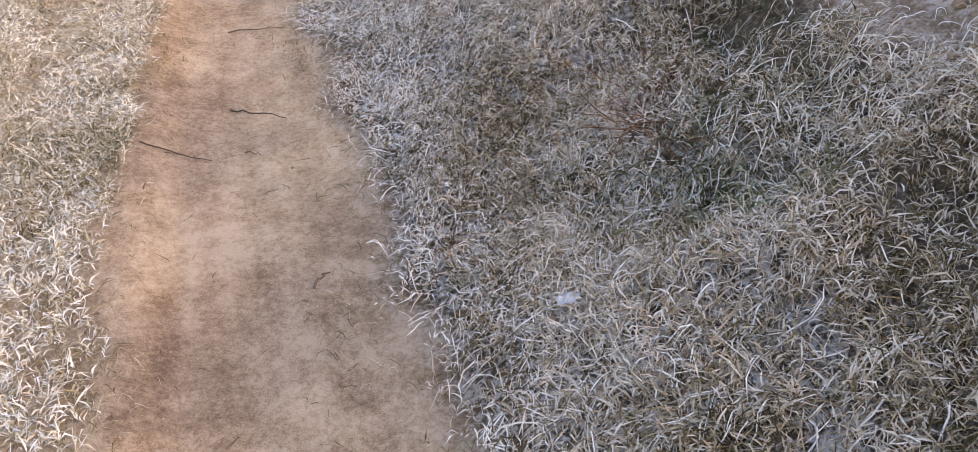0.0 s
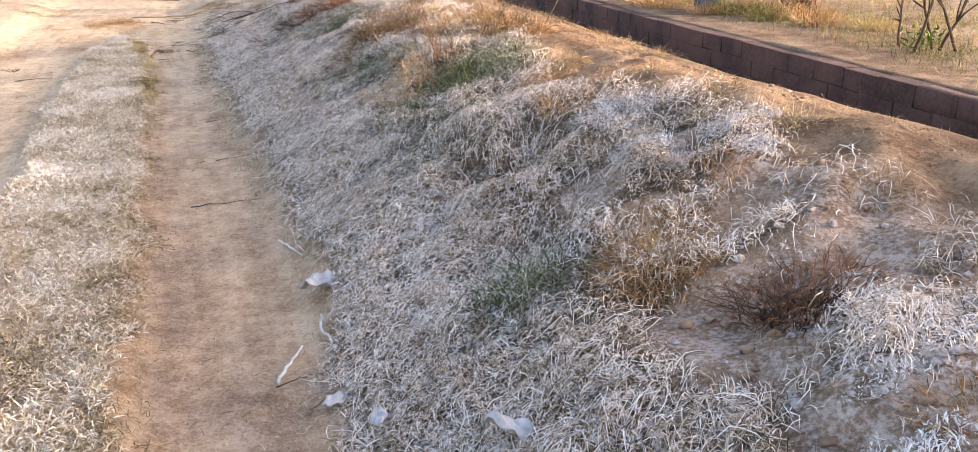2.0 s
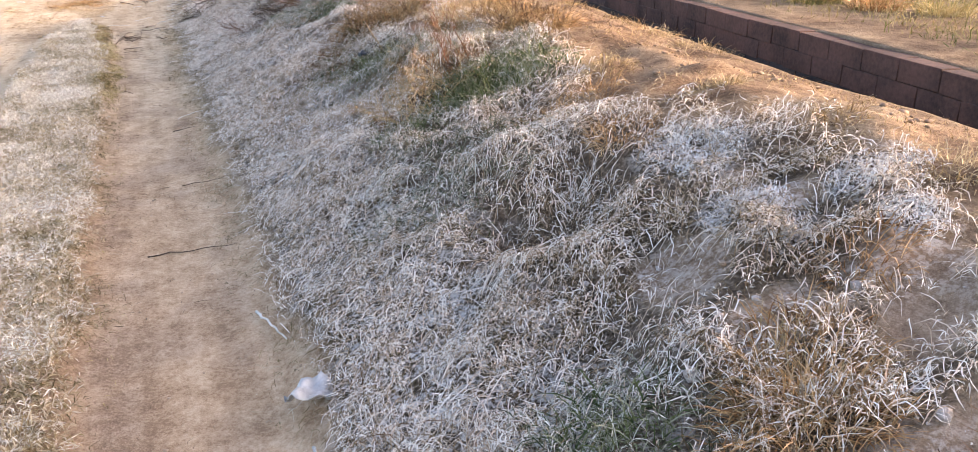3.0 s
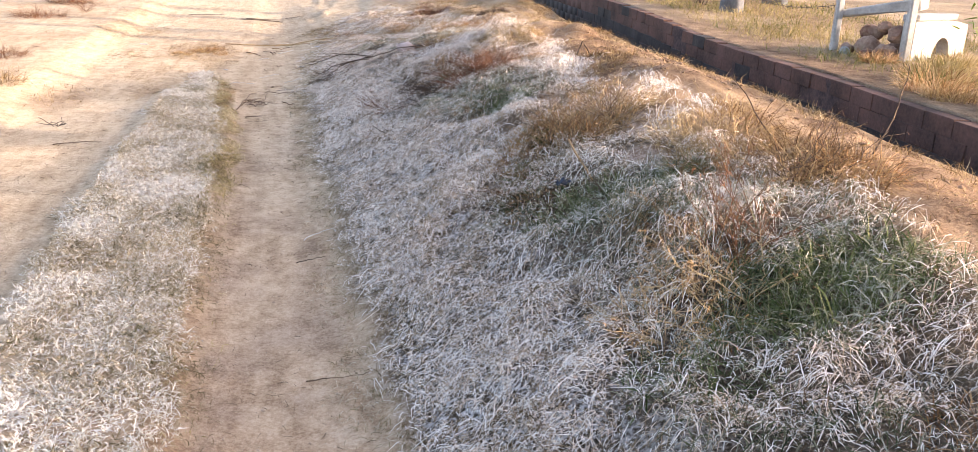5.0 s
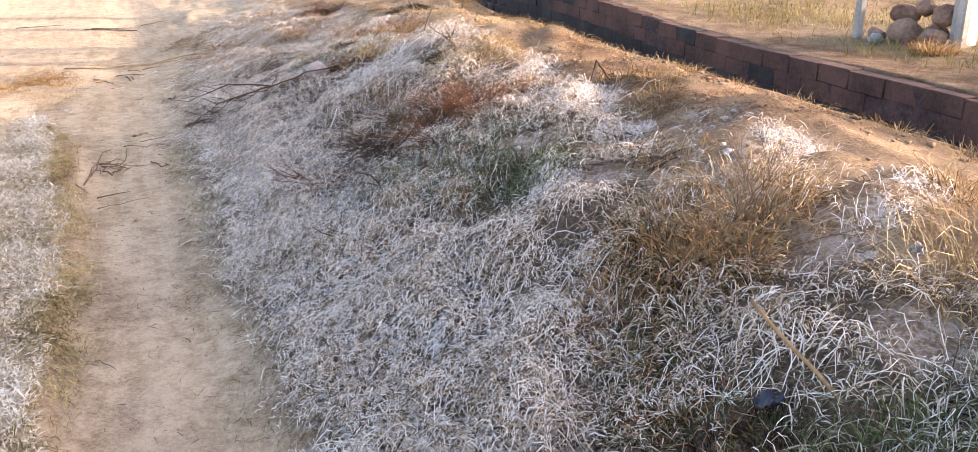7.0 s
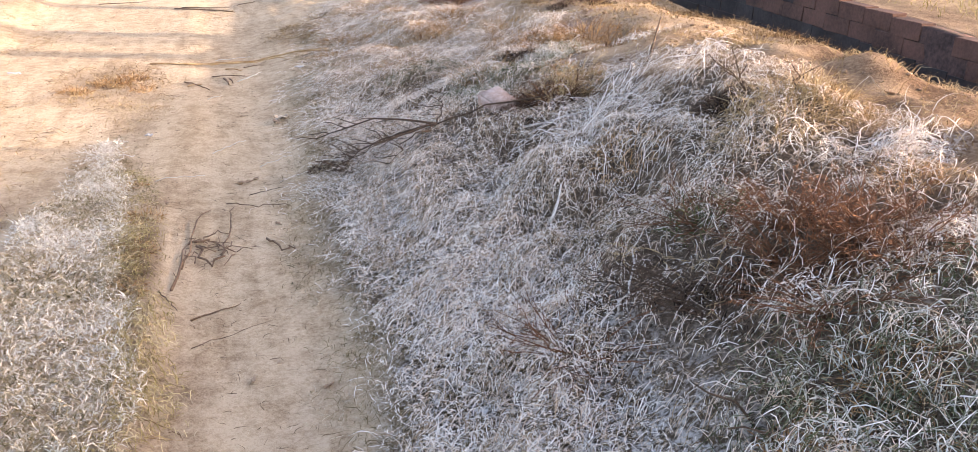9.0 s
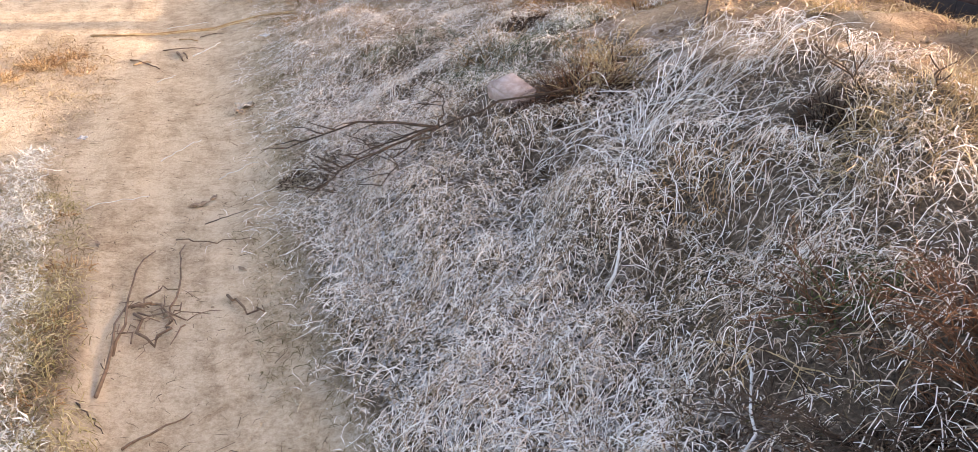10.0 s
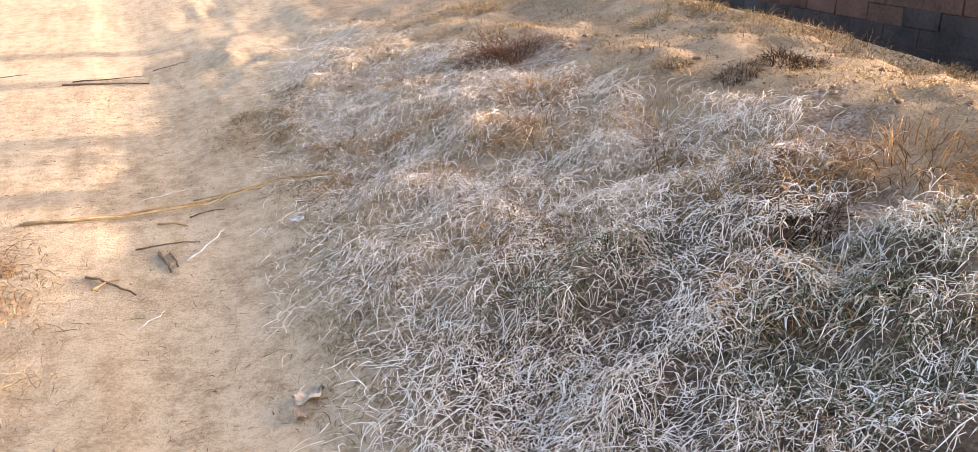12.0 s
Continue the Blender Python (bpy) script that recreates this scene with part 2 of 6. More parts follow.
SOIL = soil_material()
FROSTED = blade_material("frosted grass", [(0.24, (0.102, 0.068, 0.033)), (0.40, (0.264, 0.182, 0.107)), (0.56, (0.468, 0.345, 0.242)), (0.74, (0.655, 0.510, 0.394)), (0.94, (0.817, 0.670, 0.552)), (1.00, (0.900, 0.820, 0.748))], 0.8, 1.15, 0.7, 0.06)
RIMED = blade_material("rimed grass", [(0.08, (0.30, 0.215, 0.145)), (0.28, (0.55, 0.455, 0.37)), (0.5, (0.735, 0.66, 0.59)), (0.8, (0.89, 0.85, 0.81))], 0.6, 0.7, 0.7, 0.06)
STRIP = blade_material("frosted short grass", [(0.10, (0.145, 0.118, 0.055)), (0.26, (0.37, 0.295, 0.175)), (0.42, (0.54, 0.455, 0.33)), (0.60, (0.69, 0.62, 0.515)), (0.88, (0.85, 0.805, 0.74))], 0.5, 0.75, 0.7, 0.06)
GOLDEN = blade_material("dry grass", [(0.1, (0.12, 0.066, 0.029)), (0.35, (0.29, 0.190, 0.092)), (0.65, (0.47, 0.345, 0.19)), (0.9, (0.63, 0.51, 0.335))])
RUSTY = blade_material("rusty weed", [(0.12, (0.055, 0.025, 0.014)), (0.42, (0.16, 0.070, 0.036)), (0.82, (0.32, 0.155, 0.078))])
GREEN = blade_material("green grass", [(0.1, (0.020, 0.036, 0.010)), (0.35, (0.06, 0.085, 0.028)), (0.58, (0.15, 0.165, 0.065)), (0.78, (0.36, 0.35, 0.25)), (0.98, (0.58, 0.56, 0.50))])
LEAFY = blade_material("fresh leaves", [(0.1, (0.05, 0.10, 0.015)), (0.5, (0.16, 0.24, 0.04)), (0.9, (0.36, 0.40, 0.10))])
STRAW = mottled("straw", (0.34, 0.23, 0.11), (0.60, 0.45, 0.25), 14, 0.7, 0.001)
PALE = mottled("frosted stem", (0.48, 0.43, 0.36), (0.74, 0.72, 0.70), 20, 0.7, 0.001)
TWIG = mottled("twig bark", (0.035, 0.023, 0.016), (0.12, 0.080, 0.055), 20, 0.85, 0.002)
RUST_TWIG = mottled("reddish twig", (0.08, 0.036, 0.02), (0.22, 0.10, 0.05), 20, 0.8, 0.001)
DEADLEAF = mottled("dead leaf", (0.16, 0.10, 0.065), (0.40, 0.29, 0.20), 30, 0.8, 0.001)
STONE = mottled("pale brick", (0.30, 0.20, 0.165), (0.54, 0.43, 0.385), 14, 0.9, 0.004, 50)
BRICK = mottled("channel brick", (0.036, 0.024, 0.021), (0.140, 0.076, 0.062), 2.5, 0.9, 0.006, 45)
# Darker copy of BRICK: the shade deep in the channel put into its colour.
SHADEBRICK = mottled("shaded channel brick", (0.016, 0.014, 0.015), (0.058, 0.048, 0.048), 3.0, 0.75, 0.006, 45)
DEADSTEM = mottled("withered stem", (0.08, 0.048, 0.030), (0.24, 0.155, 0.10), 22, 0.85, 0.002, 80)
MORTAR = mottled("mortar", (0.026, 0.018, 0.016), (0.095, 0.056, 0.048), 10, 0.95, 0.006, 40)
RUBBLE = mottled("rubble", (0.13, 0.06, 0.042), (0.36, 0.25, 0.19), 6, 0.9, 0.006, 40)
WHITEWASH = mottled("whitewash", (0.22, 0.215, 0.205), (0.46, 0.45, 0.435), 4, 0.85, 0.004, 30)
BARK = mottled("painted bark", (0.045, 0.045, 0.05), (0.16, 0.163, 0.175), 7, 0.9, 0.012, 26)
ROUGHBARK = mottled("rough bark", (0.03, 0.016, 0.011), (0.11, 0.058, 0.038), 9, 0.95, 0.02, 30)
PLASTIC = mottled("frosted plastic", (0.30, 0.29, 0.29), (0.56, 0.55, 0.55), 20, 0.35, 0.002, 60, 0.5)
BLUE = mottled("dark blue plastic", (0.006, 0.007, 0.014), (0.022, 0.028, 0.055), 30, 0.35, 0.002, 90, 0.5)
CLOD = mottled("frosted soil", (0.14, 0.09, 0.06), (0.62, 0.57, 0.54), 34, 0.95, 0.012, 110)
EARTH = mottled("crumbled earth", (0.13, 0.078, 0.048), (0.36, 0.25, 0.17), 14, 0.95, 0.006, 70)
WIRE = mottled("rusty wire", (0.03, 0.025, 0.022), (0.09, 0.07, 0.055), 30, 0.6, 0.001)
LEAF_TREE = blade_material("tree leaf", [(0.2, (0.03, 0.06, 0.012)), (0.6, (0.07, 0.12, 0.025)), (0.9, (0.13, 0.17, 0.04))])

WATER, wnt, wb = material("water", 0.06)
wb.inputs["Base Color"].default_value = (0.02, 0.022, 0.02, 1)
wb.inputs["Specular IOR Level"].default_value = 0.5
bump(wnt, wb, noise_tex(wnt, 7.0, 2, 0.5, coords(wnt)), 0.004, 0.3)


# ---- mesh helpers ----
def mesh_from(name, verts, faces, mat):
    """One mesh from an array of places and a list of arrays of faces, three or four corners each."""
    me = bpy.data.meshes.new(name)
    verts = np.asarray(verts, np.float32)
    me.vertices.add(len(verts))
    me.vertices.foreach_set("co", verts.ravel())
    sizes = np.concatenate([np.full(len(f), f.shape[1], np.int32) for f in faces])
    loops = np.concatenate([f.ravel() for f in faces]).astype(np.int32)
    me.loops.add(len(loops))
    me.loops.foreach_set("vertex_index", loops)
    me.polygons.add(len(sizes))
    me.polygons.foreach_set("loop_start", np.concatenate([[0], np.cumsum(sizes)[:-1]]).astype(np.int32))
    me.update(calc_edges=True)
    me.materials.append(mat)
    return me


def smooth(me):
    me.polygons.foreach_set("use_smooth", np.ones(len(me.polygons), bool))
    return me


def blade_arrays(base, az, tilt, curl, length, width, swirl, rng, segs=3):
    """Curved tapering blades of two or three segments. tilt: from the ground, radians; curl: how far each one droops."""
    n = len(base)
    pts, p = [base], base.copy()
    for k in range(segs):
        e = tilt - curl * k / (segs - 1.0)
        a = az + swirl * k / (segs - 1.0)
        d = np.stack([np.cos(e) * np.cos(a), np.cos(e) * np.sin(a), np.sin(e)], 1)
        p = p + d * (length / segs)[:, None]
        pts.append(p)
    roll = rng.uniform(-0.9, 0.9, n)
    side = np.stack([-np.sin(az) * np.cos(roll), np.cos(az) * np.cos(roll), np.sin(roll)], 1)
    m = 2 * segs + 1
    v = np.empty((n, m, 3))
    for k in range(segs):
        off = side * (width * (0.5, 0.5, 0.36)[k + 3 - segs if k else 0])[:, None]
        v[:, 2 * k], v[:, 2 * k + 1] = pts[k] - off, pts[k] + off
    v[:, m - 1] = pts[segs]
    o = (np.arange(n) * m)[:, None]
    quads = np.concatenate([o + 2 * k + np.array([0, 1, 3, 2]) for k in range(segs - 1)])
    tris = o + np.array([m - 3, m - 2, m - 1])
    return v.reshape(-1, 3), [quads, tris]


def kite_arrays(base, az, tilt, bend, length, width, rng):
    """Short bent blades, pointed at both ends, one face each."""
    n = len(base)
    d1 = np.stack([np.cos(tilt) * np.cos(az), np.cos(tilt) * np.sin(az), np.sin(tilt)], 1)
    e2, a2 = tilt - bend, az + rng.normal(0, 0.45, n)
    d2 = np.stack([np.cos(e2) * np.cos(a2), np.cos(e2) * np.sin(a2), np.sin(e2)], 1)
    mid = base + d1 * (length * 0.42)[:, None]
    roll = rng.uniform(-0.9, 0.9, n)
    off = np.stack([-np.sin(az) * np.cos(roll), np.cos(az) * np.cos(roll), np.sin(roll)], 1) * (width * 0.5)[:, None]
    v = np.stack([base, mid - off, mid + d2 * (length * 0.58)[:, None], mid + off], 1)
    return v.reshape(-1, 3), [(np.arange(n) * 4)[:, None] + np.array([0, 1, 2, 3])]


def clumps(x, y, cell, seed):
    """For each place: the way outward from the heart of its clump, the distance from it in cells, and a number for the clump."""
    i, j = np.floor(x / cell), np.floor(y / cell)

    def h(k):
        v = np.sin(i * 127.1 + j * 311.7 + (seed + k) * 74.7) * 43758.5453
        return v - np.floor(v)
    dx, dy = x - (i + 0.2 + 0.6 * h(1)) * cell, y - (j + 0.2 + 0.6 * h(2)) * cell
    return np.arctan2(dy, dx), np.hypot(dx, dy) / cell, h(3)


def turf(name, xy, mat, seed, cell, length, width, label, flat=12, steep=75, bend=(0, 70)):
    """Fine tufted turf: short blades that lean outward from the hearts of their clumps, as one object."""
    rng = np.random.default_rng(seed)
    n = len(xy)
    out, r, mark = clumps(xy[:, 0] + 0.015 * rng.normal(0, 1, n), xy[:, 1] + 0.015 * rng.normal(0, 1, n), cell, seed)
    rise = np.clip(1 - r * 1.6, 0, 1)
    base = np.column_stack([xy, height(xy[:, 0], xy[:, 1]) - 0.003 + 0.034 * rise * mark])
    tilt = np.radians(np.clip(flat + (steep - flat) * rise + rng.normal(0, 16, n), -5, 88))
    L = rng.uniform(*length, n) * (0.7 + 0.6 * mark) * np.interp(xy[:, 1], [0, 10.5, 12, 13.5], [1, 1, 1.2, 1.0])
    v, f = kite_arrays(base, out + rng.normal(0, 0.8, n), tilt, np.radians(rng.uniform(*bend, n)), L, rng.uniform(*width, n), rng)
    return tagged(new(name, mesh_from(name, v, f, mat)), label, "grass", kind="stuff")


def meadow(name, xy, mat, seed, length=(0.03, 0.07), width=(0.002, 0.0035), tilt=(15, 70), curl=(10, 90), swirl=50, clump=0.0, label="", category="grass", segs=3):
    """Loose grass over the ground at the places xy, as one object."""
    rng = np.random.default_rng(seed)
    n = len(xy)
    z = height(xy[:, 0], xy[:, 1]) - 0.004
    base = np.column_stack([xy, z])
    size = rng.uniform(0.6, 1.35, n) * np.interp(xy[:, 1], [0, 10.5, 12, 13.5], [1, 1, 1.2, 1.0]) * (0.6 + 0.9 * fbm(xy[:, 0], xy[:, 1], 0.22, seed + 3))
    L = rng.uniform(*length, n) * size
    az = rng.uniform(0, 2 * np.pi, n)
    if clump:
        # neighbours lean alike
        az = np.where(rng.random(n) < clump, 2 * np.pi * 2 * vnoise(xy[:, 0], xy[:, 1], 0.14, seed + 8) + rng.normal(0, 0.5, n), az)
    v, f = blade_arrays(base, az, np.radians(rng.uniform(*tilt, n)), np.radians(rng.uniform(*curl, n)), L, rng.uniform(*width, n) * np.interp(xy[:, 1], [10.5, 12.5], [1, 1.3]), np.radians(rng.normal(0, swirl, n)), rng, segs)
    ob = new(name, mesh_from(name, v, f, mat))
    return tagged(ob, label, category, kind="stuff")


def mound(x, y):
    return np.clip(rbm(x, y, 0.19, 61, 3) - 0.30, 0, 0.5)


def hollow(x, y):
    """Density of the mat: thin in the hollows of the upper bank."""
    return 1 - (0.10 + 0.42 * step(0.55, 1.0, x)) * step(0.26, 0.10, mound(x, y))


def swell(x, y):
    """The matted grass lies in low mounds with hollows between them."""
    return (0.065 + 0.030 * step(0.6, 1.1, x)) * step(16.5, 11.0, y) ** 0.5 * mound(x, y) * step(0.0, 0.35, x - 0.30)


def strands(name, xy, mat, seed, length, width, label, category="grass", segs=5, arch=(0.0, 0.020), curl=0.42, comb=0.30, loft=0.018, drape=1.0):
    """Long limp stems that wander over the ground and over one another, as one object."""
    r = np.random.default_rng(seed)
    n = len(xy)
    L = r.uniform(*length, n) * r.uniform(0.65, 1.15, n)
    az = r.uniform(0, 2 * np.pi, n)
    az = np.where(r.random(n) < comb, 4 * np.pi * vnoise(xy[:, 0], xy[:, 1], 0.22, seed + 8) + r.normal(0, 0.6, n), az)
    bow = r.normal(0, curl, n)
    px, py = xy[:, 0].copy(), xy[:, 1].copy()
    xs, ys, az_at = [px], [py], [az]
    for k in range(segs):
        az = az + bow / segs * 2 + r.normal(0, curl * 0.75, n)
        px, py = px + np.cos(az) * L / segs, py + np.sin(az) * L / segs
        xs.append(px)
        ys.append(py)
        az_at.append(az)
    X, Y, A = np.stack(xs, 1), np.stack(ys, 1), np.stack(az_at, 1)
    u = np.linspace(0, 1, segs + 1)[None]
    peak = r.uniform(0.7, 1.6, n)[:, None]
    lift = r.uniform(0, loft, n)[:, None] + r.uniform(*arch, n)[:, None] * np.sin(np.pi * u ** peak) + (r.random(n) < 0.25)[:, None] * u ** 3 * L[:, None] * r.uniform(0.02, 0.16, n)[:, None]
    Z = height(X.ravel(), Y.ravel()).reshape(X.shape) + drape * swell(X, Y) + lift + 0.001
    Z[:, 0] -= 0.012
    W = r.uniform(*width, n)[:, None] * np.interp(u, [0, 0.12, 0.75, 1], [0.75, 1, 0.78, 0.16]) * 0.5
    roll = r.uniform(-0.8, 0.8, n)[:, None] + r.normal(0, 0.3, X.shape)
    side = np.stack([-np.sin(A) * np.cos(roll), np.cos(A) * np.cos(roll), np.sin(roll)], -1) * W[..., None]
    P = np.stack([X, Y, Z], -1)
    m = 2 * (segs + 1)
    v = np.empty((n, m, 3))
    v[:, 0::2], v[:, 1::2] = P - side, P + side
    o = (np.arange(n) * m)[:, None]
    quads = np.concatenate([o + 2 * k + np.array([0, 1, 3, 2]) for k in range(segs)])
    return tagged(new(name, mesh_from(name, v.reshape(-1, 3), [quads], mat)), label, category, kind="stuff")


def shoots(name, xy, mat, seed, length, width, label, stem=(0.012, 0.045), leaves=6, drape=1.0, cell=0.09):
    """Short leafy shoots: small bent leaves set along each one and spreading from it, as one object."""
    r = np.random.default_rng(seed)
    n = len(xy)
    out, d, mark = clumps(xy[:, 0] + r.normal(0, 0.012, n), xy[:, 1] + r.normal(0, 0.012, n), cell, seed)
    az = out + r.normal(0, 0.9, n)
    tilt = np.radians(np.clip(75 - 70 * d + r.normal(0, 18, n), 5, 88))
    S = r.uniform(*stem, n) * (0.7 + 0.6 * mark)
    way = np.stack([np.cos(tilt) * np.cos(az), np.cos(tilt) * np.sin(az), np.sin(tilt)], 1)
    root = np.column_stack([xy, height(xy[:, 0], xy[:, 1]) + drape * swell(xy[:, 0], xy[:, 1]) - 0.004])
    k = np.tile(np.arange(leaves), n)
    root, way, S, az = (np.repeat(q, leaves, axis=0) for q in (root, way, S, az))
    base = root + way * (S * (k + 0.3) / leaves)[:, None]
    m = len(base)
    turn = np.where(k % 2, 1, -1) * np.radians(r.uniform(15, 120, m))
    v, f = kite_arrays(base, az + turn, np.radians(r.uniform(-8, 58, m)), np.radians(r.uniform(-10, 80, m)), r.uniform(*length, m), r.uniform(*width, m), r)
    return tagged(new(name, mesh_from(name, v, f, mat)), label, "grass", kind="stuff")


def scatter(rng, n, x0, x1, y0, y1, keep):
    x, y = rng.uniform(x0, x1, n), rng.uniform(y0, y1, n)
    ok = rng.random(n) < keep(x, y)
    return np.column_stack([x[ok], y[ok]])


def tube(path, radius, sides=5, taper=0.5):
    """Vertices and faces of a round stem along the points of path, closed at both ends."""
    path = np.asarray(path, float)
    k = len(path)
    tang = np.gradient(path, axis=0)
    tang /= np.linalg.norm(tang, axis=1)[:, None] + 1e-9
    ref = np.array([0.31, 0.17, 0.93]) if abs(tang[0][2]) < 0.8 else np.array([0.9, 0.3, 0.1])
    u = np.cross(tang, ref)
    u /= np.linalg.norm(u, axis=1)[:, None] + 1e-9
    w = np.cross(tang, u)
    ang = np.linspace(0, 2 * np.pi, sides, endpoint=False)
    r = radius * np.linspace(1, taper, k)
    ring = path[:, None] + r[:, None, None] * (np.cos(ang)[None, :, None] * u[:, None] + np.sin(ang)[None, :, None] * w[:, None])
    verts = np.concatenate([ring.reshape(-1, 3), path[:1], path[-1:]])
    i, j = np.meshgrid(np.arange(k - 1), np.arange(sides), indexing="ij")
    a, b = i * sides + j, i * sides + (j + 1) % sides
    quads = np.stack([a, b, b + sides, a + sides], -1).reshape(-1, 4)
    jj = np.arange(sides)
    caps = np.concatenate([np.stack([(jj + 1) % sides, jj, np.full(sides, k * sides)], 1), np.stack([(k - 1) * sides + jj, (k - 1) * sides + (jj + 1) % sides, np.full(sides, k * sides + 1)], 1)])
    return verts, [quads, caps]


def joined(pieces):
    verts, quads, tris, o = [], [], [], 0
    for v, fs in pieces:
        verts.append(v)
        for f in fs:
            (quads if f.shape[1] == 4 else tris).append(f + o)
        o += len(v)
    out = [np.concatenate(g) for g in (quads, tris) if g]
    return np.concatenate(verts), out


def wander(a, b, bend, steps, rng):
    """Points from a to b with an uneven bow."""
    a, b = np.array(a, float), np.array(b, float)
    t = np.linspace(0, 1, steps)[:, None]
    off = rng.normal(0, bend, (steps, 3)) * np.sin(np.pi * t)
    off[:, 2] = np.abs(off[:, 2]) * 0.7
    return a + (b - a) * t + off


def on_ground(x, y, up=0.0):
    return np.array([x, y, float(height(x, y)) + up])


def part(name, me, parent, label=""):
    ob = new(name, me)
    ob.parent = parent
    return tagged(ob, label)


def thing(name, place, label, category, group="", turn=0.0):
    e = new(name)
    e.matrix_basis = Matrix.Translation(place) @ Matrix.Rotation(turn, 4, "Z")
    e.empty_display_size = 0.05
    return tagged(e, label, category, group)


def lumpy(seed, size, rough=0.18, cuts=2, flat=1.0):
    """A stone: an uneven ball with broken faces."""
    rng = np.random.default_rng(seed)
    bm = bmesh.new()
    bmesh.ops.create_icosphere(bm, subdivisions=cuts, radius=1.0)
    normals = [Vector(rng.normal(0, 1, 3)).normalized() for _ in range(7)]
    for v in bm.verts:
        co = v.co.copy()
        for nrm in normals:
            d = co.dot(nrm) - 0.72
            if d > 0:
                co -= nrm * d * 0.85
        co *= 1 + rough * (noise.noise(v.co * 2.2 + Vector((seed, 0, 0)))) + 0.3 * rough * noise.noise(v.co * 7)
        v.co = (co.x * size[0], co.y * size[1], co.z * size[2] * flat)
    return bm


def bm_mesh(name, bm, mat, soft=False):
    me = bpy.data.meshes.new(name)
    bm.to_mesh(me)
    bm.free()
    me.materials.append(mat)
    return smooth(me) if soft else me


def box_bm(sx, sy, sz, bevel=0.004, jitter=0.0, rng=None):
    bm = bmesh.new()
    bmesh.ops.create_cube(bm, size=1.0)
    for v in bm.verts:
        v.co = (v.co.x * sx, v.co.y * sy, v.co.z * sz)
        if rng is not None:
            v.co += Vector(rng.normal(0, jitter, 3))
    if bevel:
        bmesh.ops.bevel(bm, geom=bm.edges[:], offset=bevel, segments=1, affect="EDGES")
    return bm


# ---- ground ----
def frost_limit(y):
    """How far up the bank the frosted turf reaches."""
    return np.interp(y, [0, 3, 4.3, 7, 8, 10, 12, 13, 14, 16, 19], [1.75, 1.78, 1.90, 1.84, 1.86, 2.02, 2.06, 2.12, 2.25, 2.2, 2.0]) + 0.28 * (fbm(0 * y, y, 0.8, 71) - 0.5) * 2


BARE_NEAR = [(1.15, 3.42, 0.38, 0.32, 1), (1.35, 2.68, 0.48, 0.36, 1), (1.12, 2.58, 0.26, 0.22, 0.9), (1.55, 1.5, 0.45, 0.55, 1), (1.08, 3.30, 0.22, 0.25, 1), (1.10, 2.92, 0.22, 0.20, 1), (1.38, 2.86, 0.30, 0.16, 1), (1.58, 3.22, 0.35, 0.14, 0.9), (1.52, 3.42, 0.25, 0.16, 0.9), (1.22, 3.55, 0.2, 0.2, 0.9), (1.60, 4.50, 0.18, 0.18, 0.9), (1.60, 4.06, 0.25, 0.18, 0.9),
             (1.25, 4.45, 0.20, 0.22, 0.8), (1.30, 4.10, 0.22, 0.12, 0.9), (1.58, 4.69, 0.14, 0.10, 0.8), (1.75, 3.7, 0.3, 0.5, 0.8), (1.20, 2.42, 0.35, 0.22, 1), (1.55, 2.62, 0.40, 0.35, 1), (1.75, 3.0, 0.3, 0.4, 0.9)]
BARE_FAR = [(1.66, 8.28, 0.16, 0.28, 0.9), (1.55, 7.72, 0.20, 0.22, 0.8), (2.15, 9.3, 0.2, 0.3, 0.7), (1.54, 9.70, 0.25, 0.22, 1), (1.64, 9.36, 0.25, 0.16, 1), (1.50, 9.12, 0.2, 0.2, 0.8), (1.43, 10.07, 0.14, 0.12, 0.7), (1.92, 12.72, 0.22, 0.18, 1), (1.78, 12.35, 0.16, 0.14, 0.7),
            (1.82, 13.12, 0.2, 0.14, 0.8), (1.82, 13.60, 0.25, 0.13, 0.9), (2.20, 14.15, 0.35, 0.3, 1), (2.40, 14.5, 0.3, 0.25, 0.8), (2.30, 16.7, 0.4, 0.5, 0.8), (1.75, 8.9, 0.3, 0.4, 0.6)]


def bare(x, y):
    """Bare earth on the bank, 0..1."""
    b = 0 * x
    for cx, cy, rx, ry, w in BARE_NEAR + BARE_FAR:
        b = np.maximum(b, w * spot(x, y, cx, cy, rx, ry))
    return np.clip(2.4 * (b + 1.1 * (rbm(x, y, 0.26, 77) - 0.5) * (b > 0) - 0.24), 0, 1)


def right_edge(y):
    base = np.interp(y, [0, 2.0, 2.9, 3.2, 3.6, 4.2, 4.8, 6, 8, 10, 12.5, 13.5, 15, 17, 20], [0.24, 0.21, 0.12, 0.08, 0.14, 0.25, 0.34, 0.36, 0.30, 0.28, 0.28, 0.40, 0.52, 0.82, 1.5])
    return base + 0.09 * (fbm(0 * y + 1, y, 0.30, 72) - 0.5) * 2


def left_edge(y):
    base = np.interp(y, [0, 2.2, 3.2, 4, 5.5, 8, 9.4, 10.75, 11.5, 12.4, 13.5, 15], [-0.37, -0.40, -0.36, -0.32, -0.29, -0.29, -0.33, -0.34, -0.40, -0.49, -0.56, -0.70])
    return base + 0.06 * (fbm(0 * y + 2, y, 0.28, 73) - 0.5) * 2


